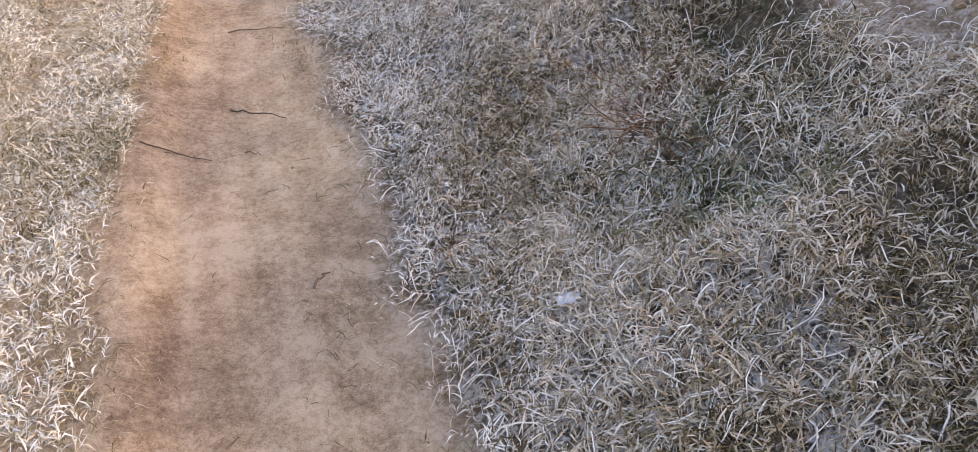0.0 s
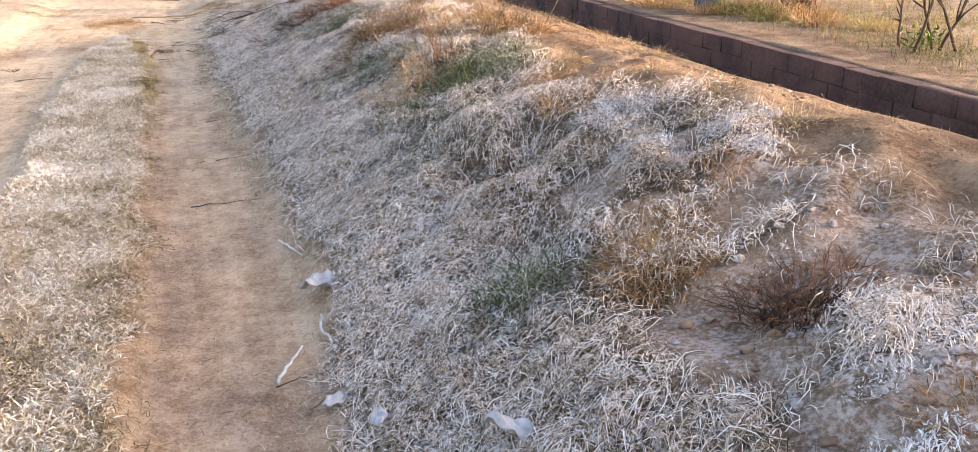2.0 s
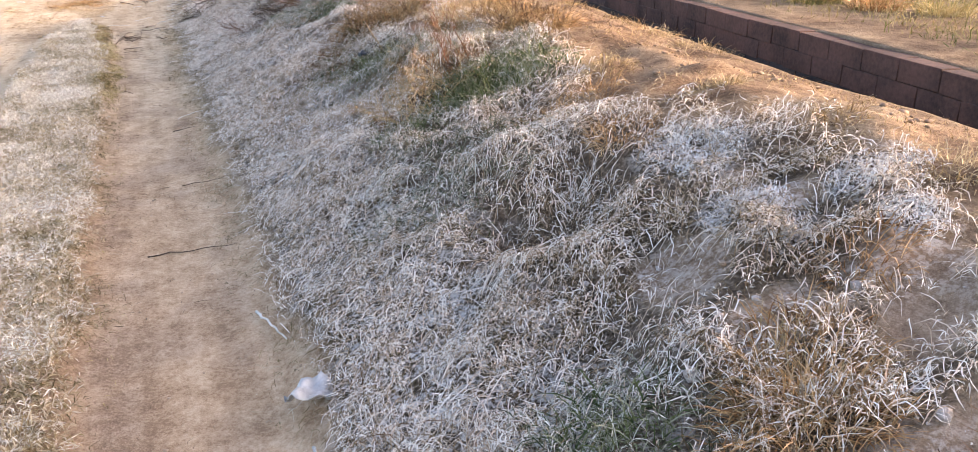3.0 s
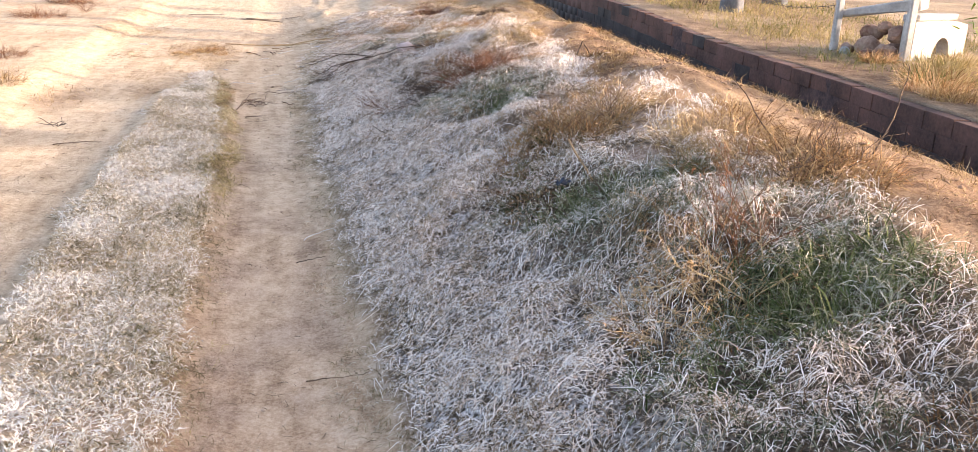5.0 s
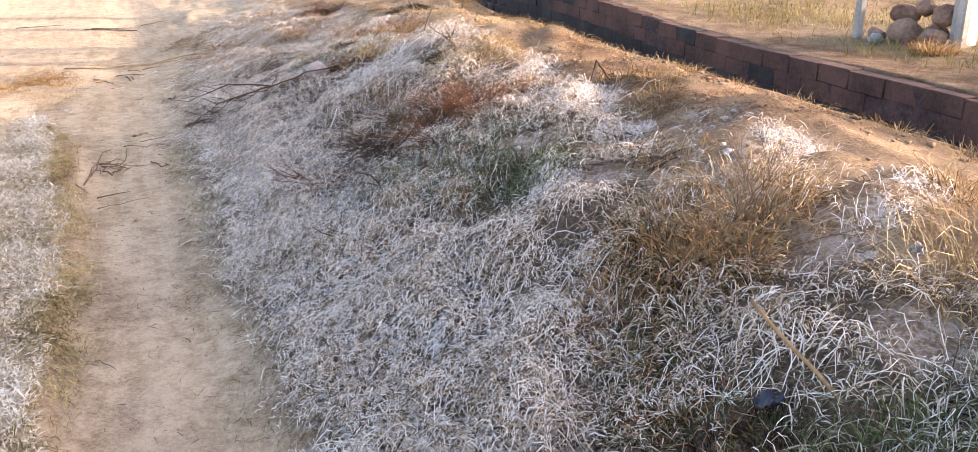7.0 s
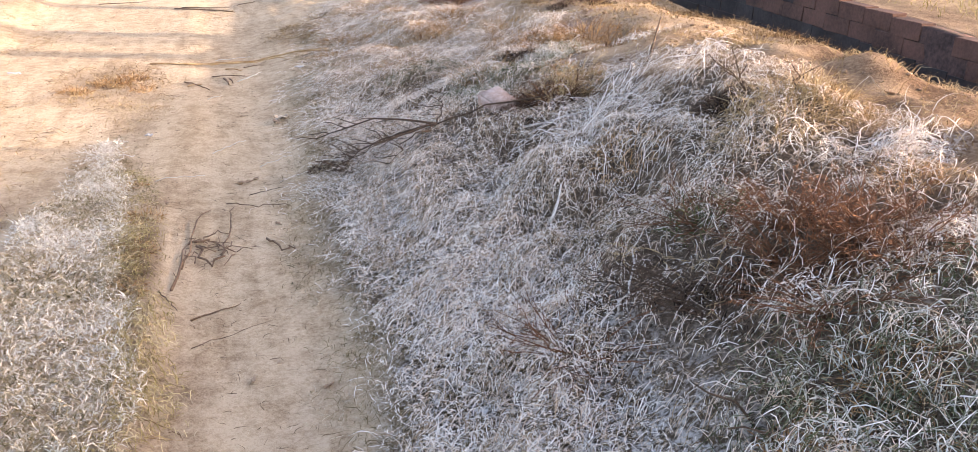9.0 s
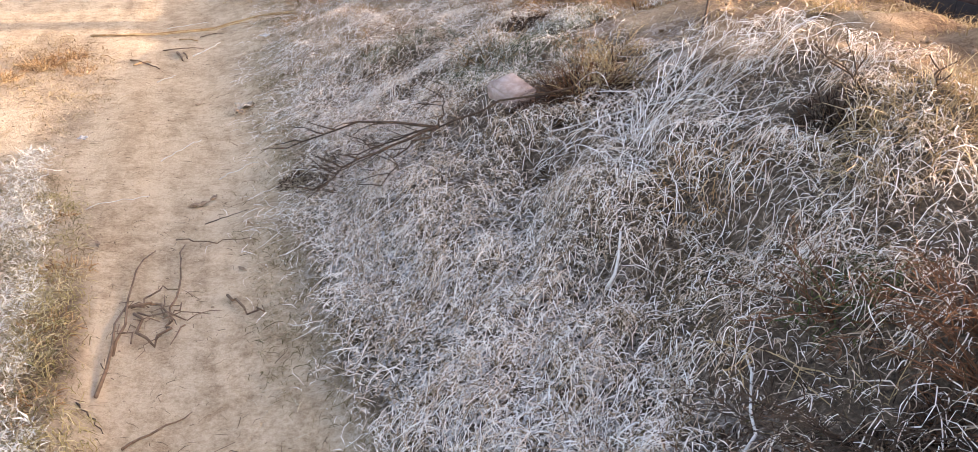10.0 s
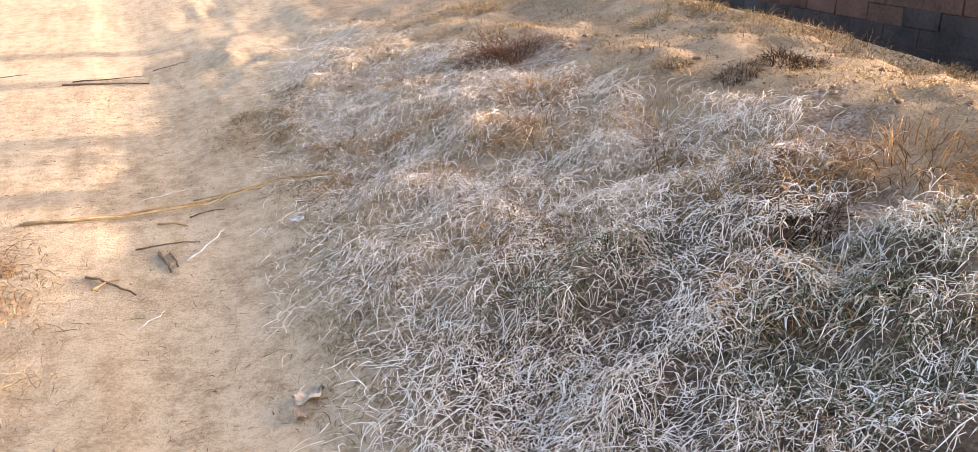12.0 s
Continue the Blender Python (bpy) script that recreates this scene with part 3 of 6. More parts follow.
SCRAPED = [(1.24, 3.46, 0.30, 0.26, 1), (1.44, 3.60, 0.26, 0.14, 1), (1.10, 3.32, 0.18, 0.18, 1), (1.70, 3.62, 0.28, 0.18, 0.9), (1.16, 2.66, 0.22, 0.14, 0.9), (1.20, 2.90, 0.16, 0.09, 0.8), (1.52, 3.90, 0.20, 0.10, 0.7), (1.32, 2.72, 0.24, 0.14, 0.9), (1.45, 2.45, 0.24, 0.16, 0.9), (1.52, 2.88, 0.22, 0.10, 0.8)]


def scraped(x, y):
    """Crumbling earth laid open on the near bank, 0..1."""
    return np.clip(2.2 * np.maximum.reduce([w * spot(x, y, cx, cy, rx, ry) for cx, cy, rx, ry, w in SCRAPED]) + 0.8 * (rbm(x, y, 0.12, 59) - 0.5) - 0.15, 0, 1)


def bank_cover(x, y):
    """Density of the frosted turf on the bank."""
    reach = np.interp(y, [0, 9, 12, 15], [0.12, 0.16, 0.22, 0.38])
    inside = step(-0.35, 1.0, (x - right_edge(y)) / reach) * step(0.06, -0.22, x - frost_limit(y) + 0.25 * (fbm(x, y, 0.35, 74) - 0.5))
    d = inside * (1 - 0.96 * bare(x, y)) * (0.45 + 0.9 * fbm(x, y, 0.28, 75))
    return np.clip(d * step(21, 15.5, y) * (1 - 0.97 * scraped(x, y)), 0, 1)


def strip_cover(x, y):
    edge = left_edge(y)
    inner = np.interp(y, [0, 6, 10, 13], [-1.02, -1.05, -1.02, -0.90]) + 0.16 * (fbm(0 * y, y, 0.5, 76) - 0.5) * 2
    d = step(0.0, 0.07, edge - x) * step(0.0, 0.16, x - inner) * step(14.4, 13.0, y)
    # a worn line along the middle of the strip
    worn = 0.5 * spot(x, 0 * y, -0.78, 0, 0.13, 1) * step(8.5, 5.0, y)
    return np.clip(d * (0.5 + 0.8 * fbm(x, y, 0.3, 78)) * (1 - worn), 0, 1)


def straw_cover(x, y):
    """Short dry grass on the sunny crest and slope, at the verges and on the old strip."""
    over = step(-0.25, 0.15, x - frost_limit(y)) * step(0.0, 0.03, lip_near(y) - x)
    patchy = np.clip(0.16 + 2.6 * (fbm(x, y, 0.55, 79) - 0.38), 0.08, 1)
    rim = step(0.35, 0.05, lip_near(y) - x) * step(0.0, 0.02, lip_near(y) - x)
    far = step(10.5, 13.5, y)
    d = over * np.clip(patchy * (0.40 + 0.10 * far) + rim * (0.30 + 0.70 * far), 0, 1)
    old = np.maximum.reduce([spot(x, y, -0.85, 15.4, 0.55, 1.1), spot(x, y, -0.62, 14.6, 0.22, 0.9) * 0.8, spot(x, y, 0.75, 17.0, 0.50, 0.55) * 0.9, spot(x, y, -1.75, 12.3, 0.35, 0.9) * 0.7, spot(x, y, 1.5, 17.9, 0.5, 0.7) * 0.6, spot(x, y, -0.43, 12.0, 0.11, 0.7), spot(x, y, -0.43, 11.3, 0.10, 0.35) * 0.8, spot(x, y, -0.36, 6.7, 0.07, 0.4) * 0.5, spot(x, y, -0.40, 4.9, 0.07, 0.4) * 0.5, spot(x, y, -1.10, 12.6, 0.22, 0.6) * 0.6])
    verge = step(-1.75, -2.1, x) * np.clip(2.2 * (fbm(x, y, 0.9, 80) - 0.42), 0, 1) * 0.8
    return np.clip(np.maximum(d, np.maximum(old * (0.4 + 0.8 * fbm(x, y, 0.25, 81)), verge)), 0, 1)


def trodden(x, y):
    """Darker trampled soil along the rut's left side and in a damp patch."""
    band = step(0.17, 0.03, np.abs(x - left_edge(y) - 0.07)) * step(13.0, 9.0, y) * 0.75
    patch = np.maximum(spot(x, y, -0.02, 3.80, 0.42, 0.75), 0.75 * spot(x, y, -0.05, 1.7, 0.60, 1.7))
    worn = 0.55 * step(0.30, 0.18, np.abs(x)) * step(12.5, 8.5, y) * step(0.50, 0.62, rbm(x, 0.45 * y, 0.22, 68))
    return np.clip(np.maximum(np.maximum(band, patch), worn) * np.clip(2.8 * (rbm(x, y, 0.20, 88) - 0.26), 0.1, 1), 0, 0.8)


def spots(x, y, ovals):
    """The strongest of several ovals (x, y, width, depth, weight)."""
    return np.maximum.reduce([w * spot(x, y, cx, cy, rx, ry) for cx, cy, rx, ry, w in ovals])


RIME_NEAR = [(1.36, 3.03, 0.22, 0.12, 1), (1.11, 2.82, 0.14, 0.12, 1), (1.43, 2.62, 0.20, 0.14, 1), (1.62, 4.98, 0.22, 0.22, 1), (1.49, 4.52, 0.16, 0.16, 0.9), (1.25, 3.02, 0.18, 0.14, 1), (1.35, 3.28, 0.20, 0.09, 1), (1.55, 3.10, 0.26, 0.10, 1), (1.18, 2.52, 0.18, 0.13, 0.9), (1.02, 3.15, 0.12, 0.08, 0.8), (1.47, 3.61, 0.20, 0.10, 0.9), (1.73, 4.18, 0.12, 0.14, 0.8), (1.83, 4.40, 0.20, 0.12, 1),
             (1.59, 4.87, 0.15, 0.16, 1), (1.48, 4.38, 0.12, 0.14, 0.9), (1.08, 4.11, 0.22, 0.16, 1), (1.38, 3.74, 0.22, 0.10, 0.9), (0.74, 3.12, 0.25, 0.12, 0.8), (1.78, 5.22, 0.10, 0.16, 0.7), (0.45, 3.50, 0.30, 0.15, 0.7), (1.0, 4.70, 0.45, 0.50, 0.6), (1.2, 4.5, 0.25, 0.2, 0.5)]
RIME_MID = [(1.81, 8.20, 0.10, 0.10, 0.35), (1.92, 8.21, 0.10, 0.10, 0.4), (2.07, 8.28, 0.14, 0.12, 0.4), (2.12, 8.86, 0.16, 0.22, 0.9), (1.65, 6.0, 0.25, 0.18, 0.6), (1.84, 6.75, 0.20, 0.30, 0.7), (2.02, 10.10, 0.16, 0.18, 1), (1.91, 9.90, 0.14, 0.12, 1),
            (1.83, 9.52, 0.20, 0.12, 0.9), (1.39, 9.22, 0.16, 0.12, 0.7), (2.03, 10.80, 0.20, 0.18, 0.8), (1.82, 10.94, 0.22, 0.14, 0.7), (0.66, 10.6, 0.36, 1.3, 0.7), (0.85, 9.3, 0.45, 0.9, 0.5), (0.7, 7.6, 0.35, 1.0, 0.35)]
RIME_FAR = [(0.90, 11.3, 0.50, 0.80, 0.55), (1.20, 11.1, 0.40, 0.40, 0.6), (1.00, 13.4, 0.50, 0.60, 0.35), (1.40, 14.2, 0.60, 0.60, 0.35), (1.20, 5.3, 0.40, 0.40, 0.3), (1.36, 11.74, 0.30, 0.30, 1), (2.0, 12.2, 0.25, 0.25, 1), (1.60, 12.0, 0.35, 0.35, 1), (1.09, 11.68, 0.25, 0.2, 0.7), (1.72, 13.42, 0.35, 0.14, 0.9), (1.56, 13.62, 0.3, 0.12, 0.6), (1.76, 14.76, 0.2, 0.2, 0.7), (2.02, 14.67, 0.2, 0.2, 0.7), (1.35, 13.0, 0.3, 0.3, 0.5), (2.35, 13.25, 0.35, 0.16, 0.7)]

CRUSTED = RIME_NEAR[:15] + RIME_MID[:4] + RIME_MID[6:11]


def rime(x, y):
    """Where the frost lies thickest."""
    return np.maximum.reduce([spots(x, y, RIME_NEAR), spots(x, y, RIME_MID), spots(x, y, RIME_FAR)]) * (1 - 0.9 * scraped(x, y))


def axis(fine0, fine1, pitch, reach, ratio=1.28):
    inner = np.arange(fine0, fine1 + pitch / 2, pitch)
    out, d = [], pitch
    while d < reach:
        d *= ratio
        out.append(d)
    return np.concatenate([fine0 - np.array(out[::-1]), inner, fine1 + np.array(out)])


def build_ground():
    us = axis(-2.6, 2.2, 0.035, 320)
    us = us[us < 2.2 - 1e-6]
    beyond = axis(3.0, 5.0, 0.07, 320)
    beyond = beyond[beyond >= 3.0]
    # columns: the near side up to the channel's lip, its bed, the field; the two lips drop sheer
    us = np.concatenate([us, [2.2, 2.2, 2.81, 2.81], 2.81 + (beyond - 3.0) + 0.07])
    n_near = int(np.searchsorted(us, 2.2)) + 1
    ys = axis(-0.6, 19.0, 0.05, 320)
    U, Y = np.meshgrid(us, ys)
    tilt_y = np.clip(Y, -40, 60)
    X = U + np.where(U <= 2.2, (lip_near(tilt_y) - 2.20) * step(1.0, 2.2, U), lip_far(tilt_y) - 2.70)
    k = np.arange(len(us))
    X[:, n_near] = lip_near(tilt_y[:, 0]) + 0.002
    X[:, n_near + 1] = lip_far(tilt_y[:, 0]) + BRICK_DEEP - 0.002
    X[:, n_near - 1] = lip_near(tilt_y[:, 0])
    X[:, n_near + 2] = lip_far(tilt_y[:, 0]) + BRICK_DEEP
    Yh = np.clip(Y, -40, 60)
    Z = np.empty_like(X)
    near, bed, far = k < n_near, (k == n_near) | (k == n_near + 1), k > n_near + 1
    Z[:, near] = height(np.minimum(X[:, near], lip_near(Yh[:, near]) - 1e-4), Yh[:, near])
    Z[:, bed] = WATER_Z - 0.15
    Z[:, far] = height(X[:, far] + 0.002, Yh[:, far])
    i, j = np.meshgrid(np.arange(len(ys) - 1), np.arange(len(us) - 1), indexing="ij")
    a = i * len(us) + j
    quads = np.stack([a, a + 1, a + 1 + len(us), a + len(us)], -1).reshape(-1, 4)
    me = mesh_from("ground", np.stack([X, Y, Z], -1).reshape(-1, 3), [quads], SOIL)
    smooth(me)
    x, y = X.ravel(), Y.ravel()
    field = x > lip_far(np.clip(y, -40, 60)) - 0.01
    litter = np.where(field, np.clip(0.45 + 1.2 * (fbm(x, y, 0.5, 70) - 0.5), 0, 1), np.clip(bank_cover(x, y) * 1.9 * (1 - 0.75 * step(13.2, 14.6, y)) + 0.25 * strip_cover(x, y), 0, 1))
    straw = np.where(field, np.clip(0.62 + 1.6 * (fbm(x, y, 1.1, 82) - 0.5), 0, 1), np.clip(straw_cover(x, y) * 0.9 + 0.85 * step(-0.25, 0.1, x - frost_limit(y)) * (0.7 + 0.5 * fbm(x, y, 0.4, 84)), 0, 1))
    straw = np.where(field, straw, straw * (1 - 0.5 * step(12.3, 14.0, y)))
    straw = np.where(field & (x > lip_far(np.clip(y, -40, 60)) + 3.2), 0.15, straw)
    damp = np.clip(step(11.5, 4.5, y + 1.2 * (fbm(x, y, 0.8, 83) - 0.5)) * step(-0.9, -0.3, x) * step(0.9, 0.3, x) + 0.75 * bare(x, y), 0, 1)
    for key, val in (("litter", litter), ("straw", straw), ("damp", damp), ("rime", np.maximum.reduce([np.clip(1.2 * spots(x, y, CRUSTED), 0, 0.7) * (1 - 0.8 * scraped(x, y)), 0.22 * bare(x, y), 0.75 * bank_cover(x, y) * step(1.15, 0.7, x) * step(13.5, 12.0, y)]) * ~field), ("earth", np.maximum.reduce([np.clip(1.3 * bare(x, y), 0, 1) * (x > 0.4), scraped(x, y), trodden(x, y)]))):
        me.attributes.new(key, "FLOAT", "POINT").data.foreach_set("value", val.astype(np.float32))
    tagged(new("ground", me), "sandy track, turf bank and stubble field of brown earth", "ground", kind="structure")


build_ground()

wv = np.array([[lip_near(-40) - 0.1, -40, WATER_Z], [lip_far(-40) + 0.1, -40, WATER_Z], [lip_far(60) + 0.1, 60, WATER_Z], [lip_near(60) - 0.1, 60, WATER_Z]])
tagged(new("water", mesh_from("water", wv, [np.array([[0, 1, 2, 3]])], WATER)), "still dark water in a narrow brick channel", "water", kind="structure")


# ---- turf and loose grass ----
THATCH = blade_material("frosted thatch", [(0.26, (0.085, 0.064, 0.028)), (0.42, (0.245, 0.177, 0.098)), (0.58, (0.490, 0.370, 0.261)), (0.74, (0.681, 0.540, 0.418)), (0.92, (0.831, 0.690, 0.575)), (1.00, (0.900, 0.840, 0.770))], 0.6, 1.15, 0.7, 0.05)
FROSTY_STRAW = blade_material("frosted straw", [(0.17, (0.158, 0.092, 0.051)), (0.34, (0.404, 0.285, 0.182)), (0.53, (0.611, 0.485, 0.365)), (0.76, (0.767, 0.665, 0.562)), (0.98, (0.866, 0.800, 0.728))], 0.5, 1.15, 0.7, 0.05)
rng = np.random.default_rng(7)


STEMS = [(1.42, 11.85, 0.42, 0.5, 1.4), (1.82, 12.1, 0.34, 0.42, 1.6), (1.75, 9.9, 0.45, 0.4, 0.3), (1.95, 10.9, 0.4, 0.25, 0.5)]
GREENS = [(1.50, 6.36, 0.42, 0.34, 1.2), (1.42, 6.34, 0.30, 0.22, 1), (1.20, 7.5, 0.30, 0.25, 0.6), (1.48, 7.38, 0.26, 0.22, 0.8), (1.14, 8.20, 0.15, 0.15, 0.5), (1.38, 9.42, 0.22, 0.18, 0.8), (1.33, 9.68, 0.15, 0.12, 0.5), (0.84, 4.05, 0.18, 0.22, 0.6), (0.76, 2.98, 0.16, 0.14, 0.6), (0.95, 2.35, 0.3, 0.2, 0.4), (1.25, 1.9, 0.12, 0.15, 0.5), (1.05, 6.2, 0.25, 0.25, 0.4), (1.33, 10.82, 0.16, 0.14, 0.4), (0.9, 1.3, 0.25, 0.25, 0.3)]
BROWNS = [(1.2, 10.5, 0.55, 0.38, 1), (1.45, 10.55, 0.35, 0.35, 1), (1.45, 5.5, 0.40, 0.40, 0.6), (1.30, 4.55, 0.2, 0.2, 0.2), (1.25, 2.35, 0.35, 0.3, 0.8), (1.45, 12.55, 0.45, 0.25, 1), (1.0, 12.5, 0.5, 0.22, 1), (1.6, 5.8, 0.4, 0.4, 0.7), (1.35, 8.35, 0.4, 0.4, 0.9), (1.25, 7.6, 0.4, 0.5, 0.6), (1.15, 9.75, 0.35, 0.3, 0.3), (1.1, 3.7, 0.25, 0.2, 0.8), (0.8, 1.7, 0.3, 0.25, 0.7), (0.85, 1.1, 0.6, 0.7, 0.55), (1.3, 6.5, 0.45, 0.4, 1), (1.35, 1.5, 0.5, 0.6, 1)]
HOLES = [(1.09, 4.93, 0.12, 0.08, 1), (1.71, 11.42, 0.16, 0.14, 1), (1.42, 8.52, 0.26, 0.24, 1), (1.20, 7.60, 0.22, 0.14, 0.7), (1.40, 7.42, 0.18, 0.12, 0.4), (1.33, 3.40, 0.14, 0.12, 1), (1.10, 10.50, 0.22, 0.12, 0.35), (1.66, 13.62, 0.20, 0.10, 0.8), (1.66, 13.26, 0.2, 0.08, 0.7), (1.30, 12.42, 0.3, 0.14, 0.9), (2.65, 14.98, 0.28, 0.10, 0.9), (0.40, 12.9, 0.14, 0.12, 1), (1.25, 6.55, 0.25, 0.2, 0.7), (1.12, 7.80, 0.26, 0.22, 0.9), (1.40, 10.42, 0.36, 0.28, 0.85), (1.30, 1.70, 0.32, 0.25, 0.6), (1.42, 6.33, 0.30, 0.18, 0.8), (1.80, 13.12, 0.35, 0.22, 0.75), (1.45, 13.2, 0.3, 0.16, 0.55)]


def clear(x, y):
    """Little grows under the loose brick and in the hollows."""
    return (1 - spot(x, y, 1.20, 12.66, 0.22, 0.24)) * (1 - 0.9 * np.clip(spots(x, y, HOLES), 0, 1))


def thaw(x, y):
    """Where the turf is more beige than white."""
    return np.clip(0.95 * step(2.7, 2.0, y + 0.5 * (0.9 - x)) * step(0.25, 0.6, x) + 0.34 * np.clip(3 * (fbm(x, y, 0.45, 87) - 0.5), 0, 1) * step(0.4, 0.8, x), 0, 1)


def greens(x, y):
    return spots(x, y, GREENS)


def tussock(x, y, cell, seed):
    """Denser towards the heart of each tussock, thin between them."""
    _, r, mark = clumps(x, y, cell, seed)
    return np.clip(1.35 - 1.5 * r, 0.16, 1) * (0.45 + 0.55 * mark)


GREYGREEN = [(1.35, 7.25, 0.50, 0.60, 1), (1.30, 6.55, 0.45, 0.50, 0.9), (1.65, 6.7, 0.35, 0.45, 0.8), (1.10, 7.75, 0.35, 0.3, 0.7), (1.40, 9.45, 0.45, 0.40, 1), (1.20, 9.85, 0.45, 0.40, 0.9), (1.45, 9.9, 0.3, 0.3, 0.8), (1.45, 13.15, 0.50, 0.50, 0.8), (1.75, 13.3, 0.40, 0.4, 0.9), (0.95, 1.45, 0.32, 0.30, 0.9), (1.25, 1.75, 0.30, 0.30, 0.9), (1.35, 2.3, 0.5, 0.45, 0.8), (1.5, 2.0, 0.4, 0.5, 0.8), (0.85, 2.8, 0.4, 0.3, 0.6), (0.85, 4.0, 0.3, 0.35, 0.6), (1.0, 5.6, 0.5, 0.6, 0.5), (1.15, 14.0, 0.4, 0.3, 0.4)]


def greyish(x, y):
    """Where the grass is still green under a thin frost."""
    return np.clip(spots(x, y, GREYGREEN) * (0.5 + 1.0 * rbm(x, y, 0.3, 62)), 0, 1)


def frost_share(x, y):
    """Share of the bank's cover that is frosted turf, and not green, brown, limp stems or withered."""
    return (1 - 0.8 * np.clip(greens(x, y), 0, 1)) * (1 - 0.65 * np.clip(spots(x, y, BROWNS), 0, 1)) * (1 - 0.6 * np.clip(spots(x, y, STEMS[:2]), 0, 1)) * clear(x, y) * hollow(x, y) * (1 - 0.88 * greyish(x, y))


bank_xy = scatter(rng, 445000, 0.0, 2.9, 0.3, 20.5, lambda x, y: np.clip(bank_cover(x, y) * 1.3, 0, 1) * np.clip(2.6 * (fbm(x, y, 0.11, 90, 2) - 0.26), 0.08, 1) * frost_share(x, y) * (1 - 0.75 * thaw(x, y)) * (1 - 0.5 * step(12.6, 13.8, y)))
strands("frosted_grass", bank_xy, FROSTED, 11, (0.030, 0.100), (0.0016, 0.0031), "tangled limp grass white with hoar frost on the bank", segs=3)
thatch_xy = scatter(rng, 190000, 0.0, 2.9, 0.3, 20.0, lambda x, y: np.clip(bank_cover(x, y) * 1.35, 0, 1) * frost_share(x, y) * (1 - 0.75 * thaw(x, y)) * np.clip(1.25 - 0.55 * (x - 0.3), 0.3, 1) * (1 - 0.75 * step(12.8, 14.2, y)))
shoots("frosted_turf", thatch_xy, THATCH, 21, (0.014, 0.040), (0.0020, 0.0036), "dense tufted turf grey with hoar frost on the bank")
GREY_GREEN = blade_material("frosted green grass", [(0.14, (0.026, 0.036, 0.015)), (0.38, (0.085, 0.095, 0.047)), (0.58, (0.19, 0.19, 0.120)), (0.78, (0.37, 0.355, 0.28)), (1.0, (0.64, 0.62, 0.56))], 0.4, 0.85, 0.7, 0.08)
green_frost_xy = scatter(rng, 130000, 0.3, 2.3, 0.4, 14.6, lambda x, y: np.clip(bank_cover(x, y) * 1.3, 0, 1) * greyish(x, y) * clear(x, y))
strands("frosted_green_grass", green_frost_xy[::2], GREY_GREEN, 41, (0.04, 0.12), (0.0018, 0.0034), "grey-green grass under thin frost on the bank", segs=4, arch=(0.0, 0.04))
shoots("frosted_green_turf", green_frost_xy[1::3], GREY_GREEN, 42, (0.025, 0.060), (0.0024, 0.0044), "low grey-green turf under thin frost", (0.02, 0.05), 5)
PALE_TURF = blade_material("withered turf", [(0.14, (0.042, 0.034, 0.012)), (0.32, (0.160, 0.108, 0.051)), (0.50, (0.361, 0.268, 0.164)), (0.72, (0.538, 0.436, 0.320)), (1.0, (0.689, 0.608, 0.523))], 0.35, 0.85, 0.7, 0.06)
pale_xy = scatter(rng, 110000, 0.25, 2.2, 0.3, 8.5, lambda x, y: np.clip(bank_cover(x, y) * 1.3, 0, 1) * thaw(x, y) * clear(x, y) * hollow(x, y) * (1 - 0.75 * greyish(x, y)))
shoots("withered_turf", pale_xy, PALE_TURF, 31, (0.020, 0.055), (0.0022, 0.0042), "beige half-green turf only lightly frosted", (0.02, 0.06), 7, cell=0.11)
warm_xy = scatter(rng, 215000, 0.2, 3.0, 0.6, 20.0, lambda x, y: np.clip(bank_cover(x, y) * 1.3, 0, 1) * np.clip(1.1 * step(12.6, 14.2, y) + 0.30 + 0.7 * np.clip(spots(x, y, BROWNS), 0, 1), 0, 1) * clear(x, y) * hollow(x, y) * (1 - 0.85 * np.clip(greens(x, y), 0, 1)) * (1 - 0.5 * thaw(x, y)) * np.clip(2.4 * (fbm(x, y, 0.35, 99) - 0.25), 0.10, 1))
strands("frosted_straw", warm_xy, FROSTY_STRAW, 22, (0.04, 0.135), (0.0020, 0.0037), "brown dry grass lightly touched with frost", segs=4)
flat_xy = scatter(rng, 42000, -0.1, 2.0, 11.8, 19.5, lambda x, y: step(11.8, 13.2, y) * step(-0.30, 0.05, x - right_edge(y)) * step(0.75, 0.25, x - right_edge(y)) * np.clip(2.6 * (fbm(x, y, 0.30, 85) - 0.30), 0.05, 1))
strands("fallen_straw", flat_xy, FROSTY_STRAW, 25, (0.05, 0.16), (0.0020, 0.0038), "frosted straw lying flat at the bank's foot", "straw", 4, (0.001, 0.012), 0.4, 0.2, 0.006, 0.2)
sparse_xy = scatter(rng, 30000, 0.5, 3.2, 1.0, 19.0, lambda x, y: bare(x, y) * 0.45 * (1 - 0.8 * scraped(x, y)) * (fbm(x, y, 0.16, 92) > 0.47) + 0.06 * step(-0.5, 0.0, x - frost_limit(y)) * step(0.25, 0.0, x - frost_limit(y)))
strands("frosted_straw", sparse_xy, RIMED, 23, (0.03, 0.11), (0.0016, 0.0030), "scattered frosted grass stems on bare earth", "grass", 5, (0.0, 0.014), 0.6, 0.3, 0.004, 0.15)
